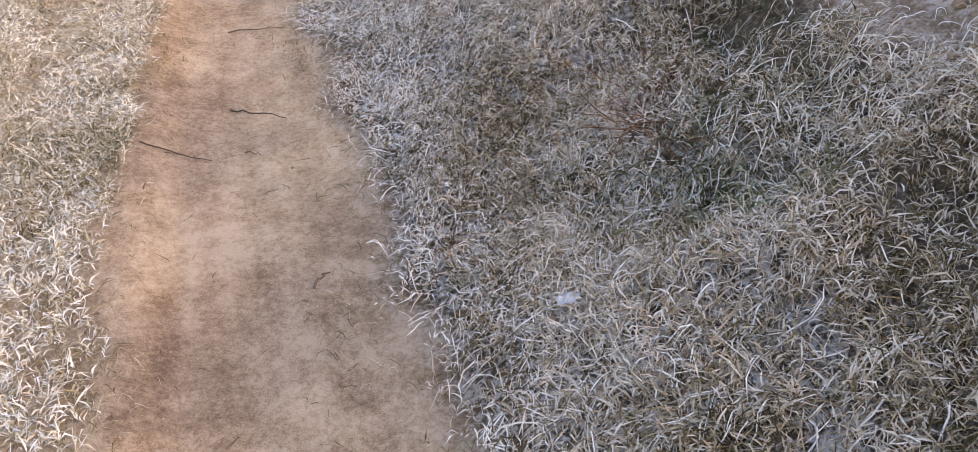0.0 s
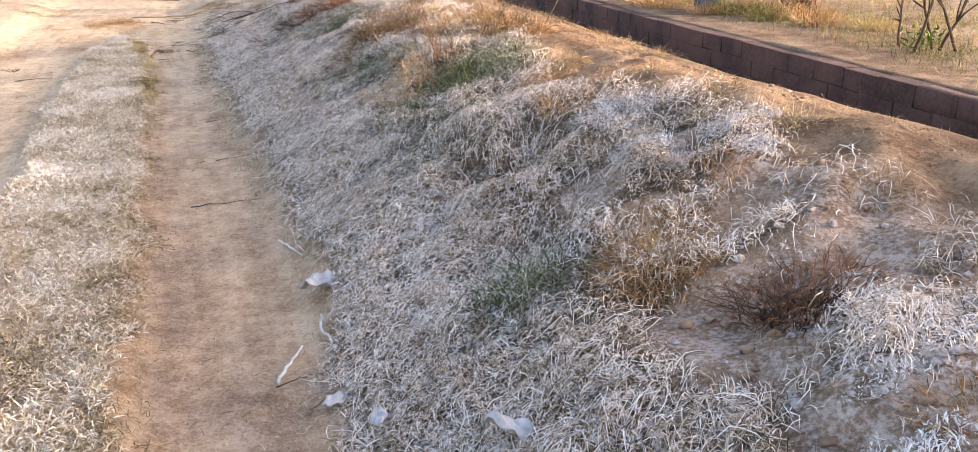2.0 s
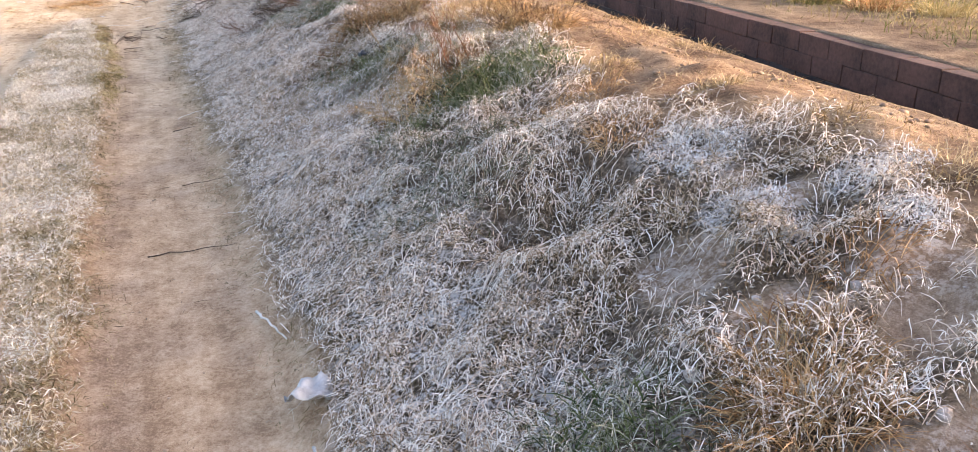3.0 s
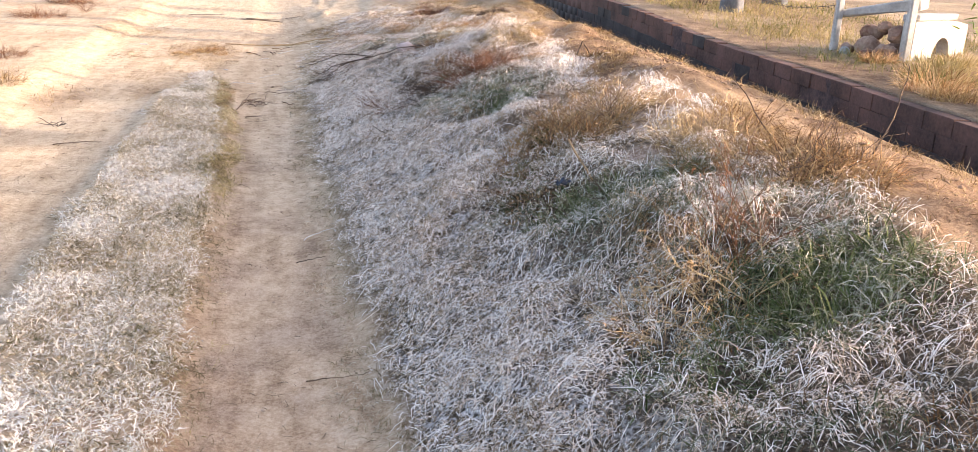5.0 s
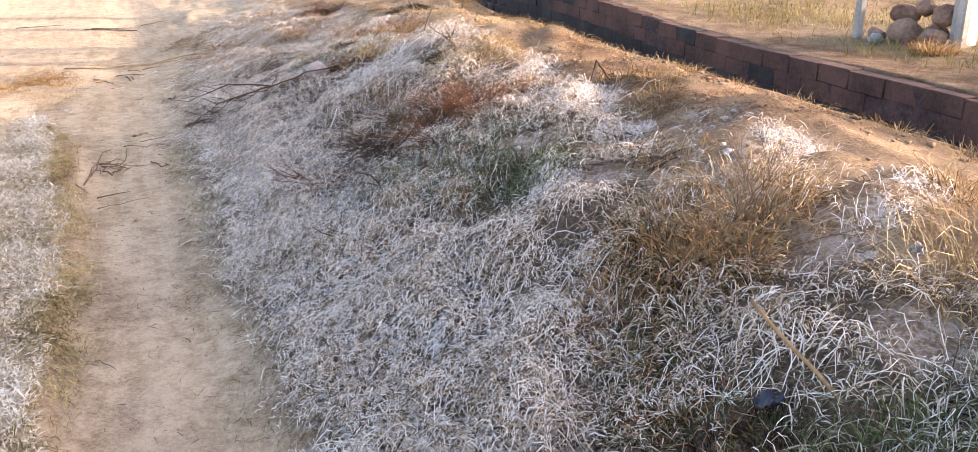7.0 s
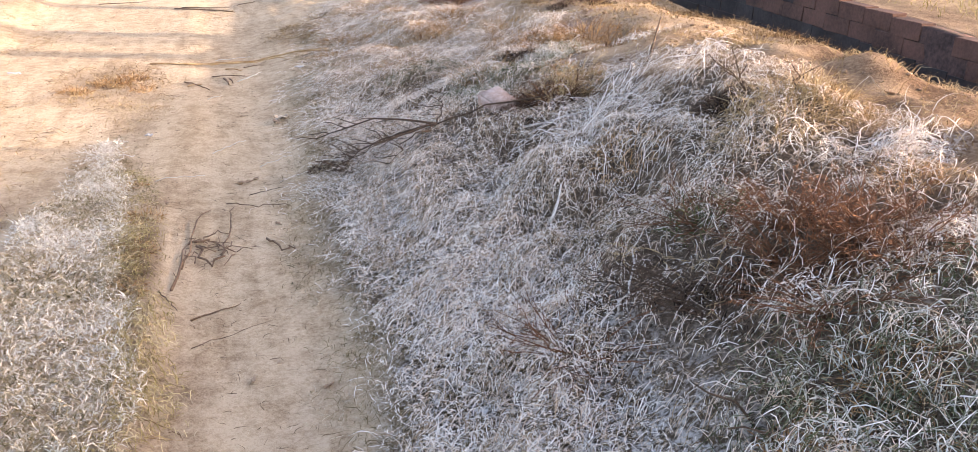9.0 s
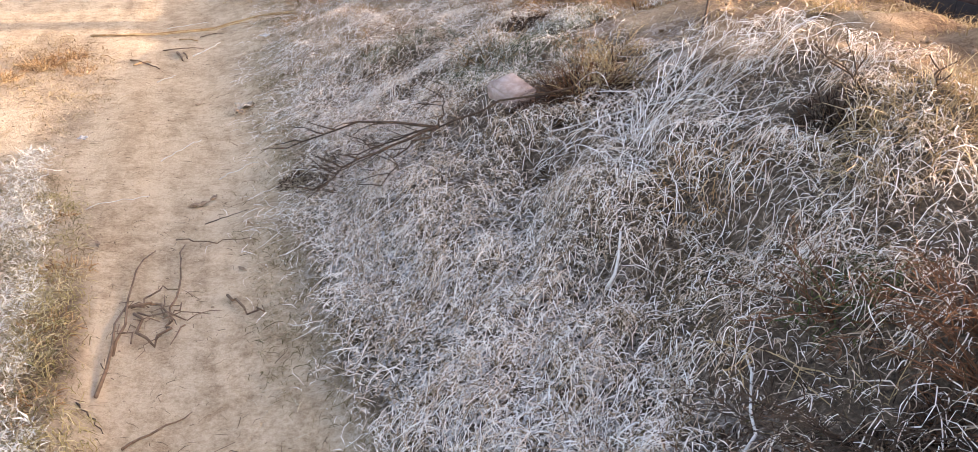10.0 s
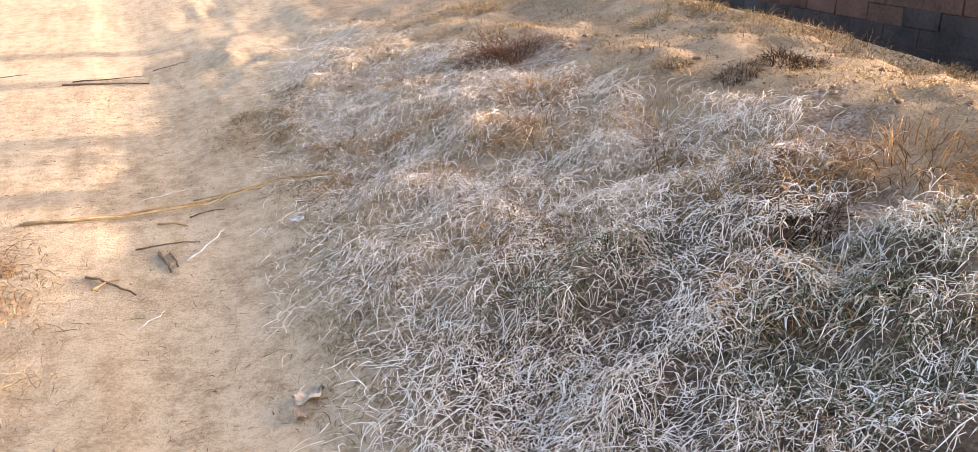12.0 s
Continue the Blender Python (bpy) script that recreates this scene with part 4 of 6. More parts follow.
rime_xy = scatter(rng, 130000, 0.2, 2.7, 0.3, 15.5, lambda x, y: np.clip(rime(x, y) * (0.2 + 1.0 * fbm(x, y, 0.12, 91)), 0, 1))
strands("rimed_grass", rime_xy, RIMED, 12, (0.025, 0.080), (0.0020, 0.0036), "matted grass thickly white with frost", segs=3, loft=0.02, curl=0.75)
crust_xy = scatter(rng, 620000, 0.9, 2.4, 2.2, 11.0, lambda x, y: np.clip(1.8 * spots(x, y, CRUSTED) - 0.3, 0, 1) * (1 - 0.9 * scraped(x, y)) * (fbm(x, y, 0.05, 98) > 0.40))
turf("rime_crust", crust_xy, blade_material("rime crystals", [(0.2, (0.55, 0.50, 0.47)), (0.6, (0.78, 0.76, 0.76)), (0.95, (0.90, 0.90, 0.91))], 0.4, 0.7, 0.5, 0.05), 24, 0.035, (0.006, 0.017), (0.0025, 0.0055), "crumbly white rime crusted on earth clods", 20, 80, (0, 40))
stem_xy = scatter(rng, 30000, 0.3, 2.6, 2.0, 16.5, lambda x, y: np.clip(spots(x, y, STEMS) * 0.6, 0, 1) * (0.3 + 0.7 * (fbm(x, y, 0.15, 89) > 0.45)))
strands("frosted_stems", stem_xy, RIMED, 13, (0.12, 0.36), (0.0020, 0.0036), "long limp frosted grass stems lying on the bank", "grass", 8, (0.0, 0.05), 0.34, 0.85, 0.06)
strip_xy = scatter(rng, 120000, -1.4, -0.2, 0.4, 13.8, lambda x, y: strip_cover(x, y) * (0.35 + 0.75 * tussock(x, y, 0.07, 14)))
# Shoots given the duller straw tone, mostly from y 3.4 to 5.5.
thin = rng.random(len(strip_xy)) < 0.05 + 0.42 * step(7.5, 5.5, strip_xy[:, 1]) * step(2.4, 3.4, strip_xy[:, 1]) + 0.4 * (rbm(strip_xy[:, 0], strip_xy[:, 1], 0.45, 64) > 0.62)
shoots("frosted_turf", strip_xy[~thin], STRIP, 14, (0.018, 0.050), (0.0028, 0.0048), "short frosted turf on the strip between wheel ruts", (0.008, 0.03), 6, 0.25, 0.07)
DULL_STRIP = blade_material("duller strip turf", [(0.14, (0.085, 0.066, 0.027)), (0.34, (0.240, 0.175, 0.088)), (0.54, (0.420, 0.325, 0.196)), (0.78, (0.580, 0.485, 0.355)), (1.0, (0.740, 0.670, 0.577))], 0.4, 0.8, 0.7, 0.06)
shoots("withered_turf", strip_xy[thin], DULL_STRIP, 44, (0.018, 0.050), (0.0026, 0.0044), "straw-coloured duller turf on the strip", (0.008, 0.03), 6, 0.25, 0.07)
edge_xy = scatter(rng, 430000, -0.95, 1.05, 0.6, 18.0, lambda x, y: np.maximum(step(0.24, 0.0, np.abs(x - right_edge(y) - 0.01)) * (0.4 + 0.6 * step(5.0, 7.0, y)), 1.2 * step(0.14, 0.0, np.abs(x - left_edge(y) + 0.03)) * step(14.5, 12.5, y) * (0.55 + 0.45 * step(5.0, 7.5, y))) * np.clip(3 * (rbm(x, y, 0.26, 93) - 0.32), 0.10, 1) * 0.55)
strands("rut_edge_grass", edge_xy, blade_material("sparse edge grass", [(0.15, (0.095, 0.074, 0.030)), (0.40, (0.20, 0.150, 0.075)), (0.70, (0.33, 0.255, 0.150)), (0.98, (0.58, 0.49, 0.37))], 0.5, 0.7), 15, (0.018, 0.065), (0.0015, 0.0030), "thin olive grass along the rut's edge", "grass", 3, (0.0, 0.014), 0.6, 0.2, 0.006, 0.0)
fringe_xy = scatter(rng, 90000, -0.80, -0.10, 2.6, 13.2, lambda x, y: step(0.13, 0.02, np.abs(x - left_edge(y))) * (0.03 + 0.69 * step(8.6, 9.8, y)) * np.clip(2.8 * (rbm(x, y, 0.24, 60) - 0.28), 0.08, 1))
strands("strip_edge_grass", fringe_xy, blade_material("olive dry grass", [(0.15, (0.14, 0.115, 0.038)), (0.40, (0.33, 0.255, 0.10)), (0.70, (0.53, 0.42, 0.20)), (0.98, (0.70, 0.60, 0.38))], 0.5, 0.7), 45, (0.020, 0.065), (0.0018, 0.0034), "olive and golden grass fringing the frosted strip", "grass", 3, (0.0, 0.016), 0.5, 0.2, 0.010, 0.0)
gold_xy = np.concatenate([scatter(rng, 380000, 1.4, 4.6, 0.5, 20.0, lambda x, y: straw_cover(x, y) * step(-0.6, -0.3, x - frost_limit(y)) * (0.45 + 0.55 * step(8, 13, y))), scatter(rng, 150000, -4.5, 1.8, 8.0, 22.0, lambda x, y: straw_cover(x, y) * np.where(x < -1.6, 0.5, 1.0))])
meadow("dry_grass", gold_xy, GOLDEN, 16, (0.018, 0.060), (0.0020, 0.0038), (5, 65), (10, 80), 50, 0.4, "short golden dry grass on the sunny crest and verge", "grass", 2)
OLD_STRAW = [(-0.85, 15.5, 0.60, 1.0, 1), (-0.58, 14.7, 0.28, 0.7, 0.9), (0.72, 17.1, 0.55, 0.6, 0.9), (-1.15, 13.7, 0.45, 0.9, 0.4), (-0.44, 12.1, 0.12, 0.8, 0.9), (-0.37, 11.0, 0.11, 0.7, 0.8), (-0.34, 9.9, 0.09, 0.6, 0.6), (-1.55, 15.0, 0.4, 1.0, 0.5), (-1.9, 17.5, 0.6, 1.4, 0.5), (-0.2, 19.0, 0.5, 0.5, 0.3)]
old_xy = scatter(rng, 68000, -2.6, 1.4, 9.2, 20.0, lambda x, y: np.clip(spots(x, y, OLD_STRAW), 0, 1) * np.clip(2.6 * (rbm(x, y, 0.25, 63) - 0.27), 0.05, 1))
strands("dry_grass", old_xy, GOLDEN, 43, (0.04, 0.13), (0.0022, 0.0040), "flattened golden straw on the old grass strip", "straw", 3, (0.0, 0.016), 0.4, 0.5, 0.012, 0.0)
green_xy = scatter(rng, 300000, 0.3, 1.9, 0.8, 11.2, lambda x, y: np.clip(greens(x, y), 0, 1) * (0.3 + 0.7 * fbm(x, y, 0.15, 94)))
meadow("green_grass", green_xy, GREEN, 17, (0.04, 0.12), (0.002, 0.0046), (20, 80), (15, 90), 40, 0.4, "broad green grass blades still free of frost")
field_xy = scatter(rng, 110000, 3.0, 9.5, 3.0, 19.0, lambda x, y: step(0.25, 0.7, x - lip_far(y) + 0.3 * (fbm(x, y, 0.5, 95) - 0.5)) * step(4.0, 2.2, x - lip_far(y)) * np.clip(0.25 + 1.4 * (fbm(x, y, 0.7, 96) - 0.3), 0, 1))
FIELD = blade_material("field grass", [(0.1, (0.09, 0.11, 0.03)), (0.35, (0.20, 0.19, 0.065)), (0.6, (0.36, 0.26, 0.105)), (0.9, (0.52, 0.41, 0.21))])
meadow("field_grass", field_xy, FIELD, 18, (0.04, 0.14), (0.003, 0.006), (25, 80), (10, 70), 40, 0.4, "rough yellow and green grass beyond the channel", "grass", 2)
lit_xy = scatter(rng, 26000, -1.6, 1.3, 1.0, 20.0, lambda x, y: np.clip(0.10 + 0.55 * (rbm(x, y, 0.35, 95) > 0.53) + 0.5 * spot(x, y, -0.03, 4.05, 0.35, 0.45) + 0.50 * step(5, 8, y) * (fbm(x, y, 0.4, 97) > 0.45) + 0.54 * step(10, 11.5, y) * (fbm(x, y, 0.4, 97) > 0.45) + 0.6 * spot(x, y, -0.05, 11.9, 0.45, 0.8), 0, 1) * step(-2.2, -1.2, x))
strands("straw_litter", lit_xy, blade_material("straw litter", [(0.2, (0.10, 0.068, 0.042)), (0.5, (0.205, 0.145, 0.092)), (0.78, (0.33, 0.25, 0.165)), (0.98, (0.62, 0.52, 0.38))], 0.5, 0.7), 19, (0.014, 0.075), (0.0013, 0.0032), "loose straw and leaf bits on the track", "straw", 3, (0.0, 0.004), 0.35, 0.15, 0.003, 0.0)


# ---- tufts and weeds ----
def tuft(name, x, y, count, radius, length, mat, label, seed, width=(0.002, 0.0038), tilt=(12, 80), curl=(10, 110), category="grass tuft"):
    r = np.random.default_rng(seed)
    a, d = r.uniform(0, 2 * np.pi, count), radius * np.sqrt(r.random(count))
    px, py = d * np.cos(a), d * np.sin(a)
    z0 = float(height(x, y))
    base = np.column_stack([px, py, height(x + px, y + py) - z0 - 0.006])
    out = np.where(d > radius * 0.35, a, r.uniform(0, 2 * np.pi, count)) + r.normal(0, 0.6, count)
    v, f = blade_arrays(base, out, np.radians(r.uniform(*tilt, count)), np.radians(r.uniform(*curl, count)), r.uniform(*length, count), r.uniform(*width, count), r.normal(0, 0.5, count), r)
    e = thing(name, (x, y, z0), label, category, "grass tufts")
    part("foliage", mesh_from("foliage", v, f, mat), e)["kind"] = "stuff"
    return e


OCHRE = blade_material("ochre grass", [(0.15, (0.12, 0.055, 0.022)), (0.4, (0.34, 0.18, 0.075)), (0.7, (0.54, 0.33, 0.16)), (0.95, (0.66, 0.48, 0.29))], 0.4, 0.7)
# Near-black blades: dead weed, and the shade of hollows put in as grass.
DARKWEED_SHADE = blade_material("withered grass and hollow shade", [(0.2, (0.016, 0.010, 0.007)), (0.55, (0.055, 0.032, 0.021)), (0.9, (0.15, 0.09, 0.06))], 0.4, 0.7, 0.7, 0.03)


def tufts(kind, places, taller=1.0):
    """Tufts of one kind: x, y and the height of each."""
    mat, label, dense, spread = {"gold": (GOLDEN, "tuft of dry golden grass growing on the bank", 1.0, 1.1), "ochre": (OCHRE, "tuft of ochre dead grass among frosted turf", 1.0, 1.1),
                                 "green": (GREEN, "tuft of green grass among frosted turf", 0.8, 1.0), "rust": (RUSTY, "tuft of rust-brown dead weed on the bank", 1.0, 1.2), "dark": (DARKWEED_SHADE, "low near-black tuft for dead weed and shaded hollows", 1.6, 1.0)}[kind]
    for k, (x, y, h) in enumerate(places):
        h = h * taller
        tuft("grass_tuft", x, y, int((140 + 1500 * h) * dense), h * spread + 0.02, (0.35 * h, 1.2 * h), mat, label, int(1000 * x) + int(7000 * y) + k)


tufts("ochre", [(1.20, 3.90, 0.13), (1.15, 3.80, 0.12), (1.25, 3.97, 0.11)])
tufts("gold", [(1.18, 3.85, 0.12), (1.22, 3.93, 0.11), (1.62, 8.50, 0.19), (1.55, 8.56, 0.18), (1.47, 8.40, 0.14), (1.72, 8.58, 0.16), (1.76, 9.02, 0.10), (2.0, 7.9, 0.20), (1.78, 7.84, 0.16), (1.90, 7.66, 0.17), (1.72, 7.45, 0.15), (2.23, 8.29, 0.10), (1.32, 7.16, 0.11), (1.74, 11.14, 0.15), (1.88, 11.2, 0.15), (2.04, 11.16, 0.10),
               (2.22, 10.2, 0.09), (2.33, 10.03, 0.09), (2.12, 9.71, 0.08), (2.40, 12.25, 0.08), (1.91, 9.84, 0.08), (-0.44, 8.32, 0.06), (-0.52, 8.22, 0.05), (-0.56, 9.2, 0.04), (-0.78, 9.5, 0.04), (-0.84, 6.6, 0.05), (-0.75, 5.56, 0.04), (-0.41, 4.86, 0.04)])
tufts("gold", [(1.90, 6.05, 0.08), (2.00, 4.75, 0.06), (1.98, 5.35, 0.07), (1.84, 3.74, 0.06), (1.98, 4.3, 0.07), (-0.90, 15.5, 0.07), (-0.75, 15.35, 0.06), (-1.0, 15.2, 0.06), (-2.3, 12.6, 0.18), (0.75, 16.75, 0.06), (0.60, 17.4, 0.06), (1.26, 17.6, 0.07), (3.12, 16.65, 0.09), (3.5, 16.6, 0.09), (2.85, 18.9, 0.15), (2.43, 15.43, 0.07), (1.86, 7.22, 0.20), (1.74, 7.36, 0.15), (1.97, 7.06, 0.18), (1.70, 7.12, 0.13), (2.03, 7.36, 0.14)])
tufts("ochre", [(1.12, 3.80, 0.12), (1.19, 3.86, 0.10), (1.44, 8.36, 0.13), (1.50, 8.62, 0.14), (1.36, 8.50, 0.14), (1.58, 8.44, 0.15), (1.48, 8.50, 0.17), (1.55, 4.15, 0.09), (1.65, 5.72, 0.09), (1.42, 5.65, 0.10), (1.50, 5.2, 0.09), (2.10, 7.1, 0.12), (1.24, 2.85, 0.06), (1.56, 2.96, 0.07), (1.75, 10.0, 0.10), (1.22, 9.90, 0.08), (0.98, 9.80, 0.07), (1.18, 9.56, 0.08), (1.86, 10.6, 0.07), (1.36, 11.45, 0.10), (1.67, 13.0, 0.07), (1.69, 12.68, 0.08), (1.14, 6.5, 0.14), (1.30, 6.7, 0.13), (1.2, 8.42, 0.12), (1.34, 6.95, 0.12), (1.12, 7.92, 0.09), (1.02, 7.72, 0.07)])
tufts("ochre", [(1.84, 14.12, 0.09), (1.95, 14.05, 0.08), (1.90, 13.85, 0.08), (2.17, 13.76, 0.11), (2.02, 14.96, 0.09), (1.41, 13.41, 0.09), (1.85, 15.74, 0.10), (1.65, 15.29, 0.08), (1.09, 14.46, 0.07), (1.49, 15.43, 0.08), (1.03, 14.13, 0.06), (2.23, 13.44, 0.08), (1.14, 15.26, 0.06), (1.82, 14.58, 0.07), (0.83, 15.7, 0.06), (1.11, 16.0, 0.07), (1.3, 16.0, 0.08), (0.9, 16.2, 0.06), (1.55, 16.9, 0.08), (1.94, 13.43, 0.06)], 1.5)
tufts("green", [(1.40, 8.48, 0.15), (1.34, 8.30, 0.10), (1.52, 8.66, 0.12), (1.45, 2.28, 0.10), (0.66, 1.55, 0.05), (1.48, 6.30, 0.12), (1.50, 7.34, 0.12), (1.40, 9.36, 0.09), (1.40, 6.22, 0.13), (1.34, 6.38, 0.11), (1.05, 7.98, 0.08), (1.16, 7.72, 0.08), (1.30, 7.52, 0.10)])
tufts("ochre", [(-0.84, 15.42, 0.09), (-1.05, 15.20, 0.08), (-0.70, 15.60, 0.08), (-0.60, 15.20, 0.06), (-0.44, 12.00, 0.05), (-0.45, 11.60, 0.05), (-0.43, 12.40, 0.05), (-0.46, 11.25, 0.04), (-0.52, 12.9, 0.04)])
tufts("rust", [(1.40, 8.40, 0.07), (1.34, 3.42, 0.12), (1.46, 3.46, 0.08), (1.30, 10.42, 0.07), (1.38, 10.30, 0.07), (1.44, 10.45, 0.08), (1.56, 10.6, 0.07), (1.55, 10.35, 0.07), (1.40, 12.40, 0.12), (2.12, 16.85, 0.15), (2.24, 16.80, 0.13), (2.02, 16.95, 0.11), (0.92, 1.62, 0.08), (1.0, 1.68, 0.07), (-2.7, 14.2, 0.18), (-3.3, 18.5, 0.26), (-3.4, 21.0, 0.26), (1.06, 14.3, 0.05)])
# Most of these put the shade of holes into the turf; some are weed.
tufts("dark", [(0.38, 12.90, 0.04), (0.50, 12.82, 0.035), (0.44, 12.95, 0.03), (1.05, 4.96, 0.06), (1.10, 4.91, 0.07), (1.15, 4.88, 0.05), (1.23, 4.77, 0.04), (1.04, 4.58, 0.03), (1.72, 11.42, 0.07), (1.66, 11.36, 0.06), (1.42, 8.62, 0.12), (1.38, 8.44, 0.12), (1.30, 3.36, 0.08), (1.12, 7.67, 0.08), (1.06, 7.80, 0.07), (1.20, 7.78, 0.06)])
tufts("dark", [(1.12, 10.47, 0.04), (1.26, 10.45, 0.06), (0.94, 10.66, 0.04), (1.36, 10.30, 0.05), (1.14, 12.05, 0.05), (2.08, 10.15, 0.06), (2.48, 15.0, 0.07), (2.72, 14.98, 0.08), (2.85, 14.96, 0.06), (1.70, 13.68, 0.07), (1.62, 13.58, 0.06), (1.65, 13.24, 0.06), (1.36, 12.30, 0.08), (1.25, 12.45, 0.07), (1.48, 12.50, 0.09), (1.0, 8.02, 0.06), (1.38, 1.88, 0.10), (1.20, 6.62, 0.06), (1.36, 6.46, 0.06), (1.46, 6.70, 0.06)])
for k, (x, y, h) in enumerate([(4.26, 9.10, 0.16), (4.35, 9.42, 0.18), (4.56, 9.63, 0.16), (4.72, 9.89, 0.18), (4.35, 8.46, 0.14), (4.56, 8.30, 0.18), (4.72, 8.03, 0.2), (4.83, 7.77, 0.18), (4.51, 7.82, 0.14), (4.99, 8.62, 0.16), (4.90, 10.74, 0.12), (5.20, 10.32, 0.16), (5.62, 10.64, 0.14), (4.61, 7.34, 0.14), (4.77, 6.92, 0.14)]):
    tuft("grass_tuft", x, y, 420, h * 1.2, (0.4 * h, 1.3 * h), (GOLDEN, OCHRE, FIELD)[k % 3], "rough yellow grass tuft beyond the channel", 1900 + k, (0.003, 0.006), (25, 85), (5, 80))
tuft("straw_tuft", 1.50, 12.46, 110, 0.13, (0.10, 0.28), GOLDEN, "upright tuft of golden-brown straw beside a pale brick", 1650, (0.0026, 0.0044), (15, 80), (0, 90))
tuft("straw_tuft", 1.44, 12.48, 300, 0.13, (0.07, 0.19), RUSTY, "brown withered straw beside a golden tuft", 1651, (0.002, 0.0036), (10, 80), (0, 70))
# Near-black straw stands in for the tuft's dark core.
tuft("straw_tuft", 1.46, 12.44, 520, 0.14, (0.06, 0.18), DARKWEED_SHADE, "near-black straw darkening the foot of a golden tuft", 1652, (0.002, 0.0036), (5, 70), (0, 60))
for k in range(26):
    y = 6.6 + 0.42 * k + 0.25 * math.sin(5.1 * k)
    tuft("lip_grass", lip_near(y) - 0.05 - 0.05 * (k % 3), y, 110 + 40 * (k % 4), 0.10 + 0.03 * (k % 3), (0.03, 0.08 + 0.02 * (k % 3)), GOLDEN, "dry golden sprigs on the brink of the channel", 1700 + k)


def spray(root, count, reach, rng, up=(0.2, 0.9), stem=0.0017, forks=3):
    """Thin forking stems from one root; returns pieces of tube and the tips."""
    pieces, tips = [], []
    for _ in range(count):
        a = rng.uniform(0, 2 * np.pi)
        l = reach * rng.uniform(0.55, 1.0)
        e = rng.uniform(*up)
        tip = np.array([l * math.cos(a) * math.cos(e), l * math.sin(a) * math.cos(e), l * math.sin(e)])
        main = wander(root, root + tip, 0.012, 6, rng)
        pieces.append(tube(main, stem, 4, 0.5))
        for _ in range(forks):
            s = rng.integers(2, 5)
            b = main[s] + (main[s] - main[s - 1]) / np.linalg.norm(main[s] - main[s - 1]) * l * 0.25 + rng.normal(0, 0.3, 3) * l * 0.35
            pieces.append(tube(wander(main[s], b, 0.006, 4, rng), stem * 0.6, 4, 0.5))
            tips.append(b)
        tips.append(main[-1])
    return pieces, tips


def weed(x, y, count, reach, seed, label, stem_mat, head_mat, up=(0.2, 0.9), heads=8, head_len=(0.01, 0.025), root_r=0.08):
    """A branching dead weed: stems, and small seed heads or leaves at their tips."""
    r = np.random.default_rng(seed)
    e = thing("dry_weed", on_ground(x, y, -0.01), label, "weed", "dead weeds")
    pieces, tips = [], []
    for _ in range(4):
        ox, oy = r.normal(0, root_r, 2)
        p, t = spray(np.array([ox, oy, float(height(x + ox, y + oy) - height(x, y))]), count, reach, r, up)
        part("stem", mesh_from("stem", *joined(p), stem_mat), e)
        tips += t
    tips = np.repeat(np.array(tips), heads, axis=0)
    n = len(tips)
    base = tips + r.normal(0, 0.012, (n, 3))
    v, f = blade_arrays(base, r.uniform(0, 6.28, n), r.uniform(-0.6, 1.3, n), r.uniform(0, 1, n), r.uniform(*head_len, n), r.uniform(0.0016, 0.0034, n), r.normal(0, 0.5, n), r)
    part("seed_head", mesh_from("seed_head", v, f, head_mat), e)["kind"] = "stuff"


weed(1.46, 10.45, 40, 0.25, 301, "sprawling rust-brown dead weed on the frosted bank", RUST_TWIG, RUSTY, (0.15, 0.95), 4, root_r=0.13)
weed(1.12, 10.50, 26, 0.27, 302, "low sprawling dark dead weed in frosted turf", TWIG, DARKWEED_SHADE, (0.0, 0.5), 3, root_r=0.20)
weed(1.24, 10.40, 34, 0.27, 316, "low reddish-brown mesh of dead weed in frosted turf", RUST_TWIG, RUSTY, (0.05, 0.7), 1, root_r=0.18)
weed(1.18, 10.50, 4, 0.26, 313, "limp frosted stems over a dark dead weed", STRAW, FROSTY_STRAW, (0.0, 0.25), 1, root_r=0.24)
weed(1.42, 6.62, 5, 0.40, 303, "upright reddish weed with dry seed heads", RUST_TWIG, RUSTY, (0.5, 1.3), 5)
weed(1.16, 6.48, 10, 0.30, 304, "tangled orange weed with pale seed heads", STRAW, OCHRE, (0.1, 0.9), 5)
weed(1.48, 8.50, 12, 0.34, 305, "dead weed with brown stems in a grass tuft", DEADSTEM, OCHRE, (0.3, 1.2), 2, root_r=0.10)
weed(1.16, 8.15, 8, 0.36, 306, "leaning reddish weed beside a grass tuft", RUST_TWIG, OCHRE, (0.0, 0.6), 2)
weed(1.86, 7.05, 5, 0.30, 307, "thin dark weed on the bank's crest", TWIG, RUSTY, (0.3, 1.1), 2)
weed(1.50, 12.46, 14, 0.22, 308, "dry weed with golden stems beside a pale brick", STRAW, OCHRE, (0.2, 0.9), 2)
weed(1.38, 3.44, 10, 0.18, 309, "dark brittle weed on bare soil", TWIG, RUSTY, (0.2, 1.0), 3)
weed(0.88, 1.62, 8, 0.26, 310, "low rust-brown weed lying in frosted grass", RUST_TWIG, RUSTY, (0.0, 0.5), 3)
weed(2.14, 16.85, 10, 0.24, 311, "rust-brown bushy weed beside the track", RUST_TWIG, RUSTY, (0.2, 1.1), 5)
weed(-2.9, 19.5, 9, 0.5, 312, "dry brown weed on the verge", RUST_TWIG, RUSTY, (0.3, 1.2), 5)
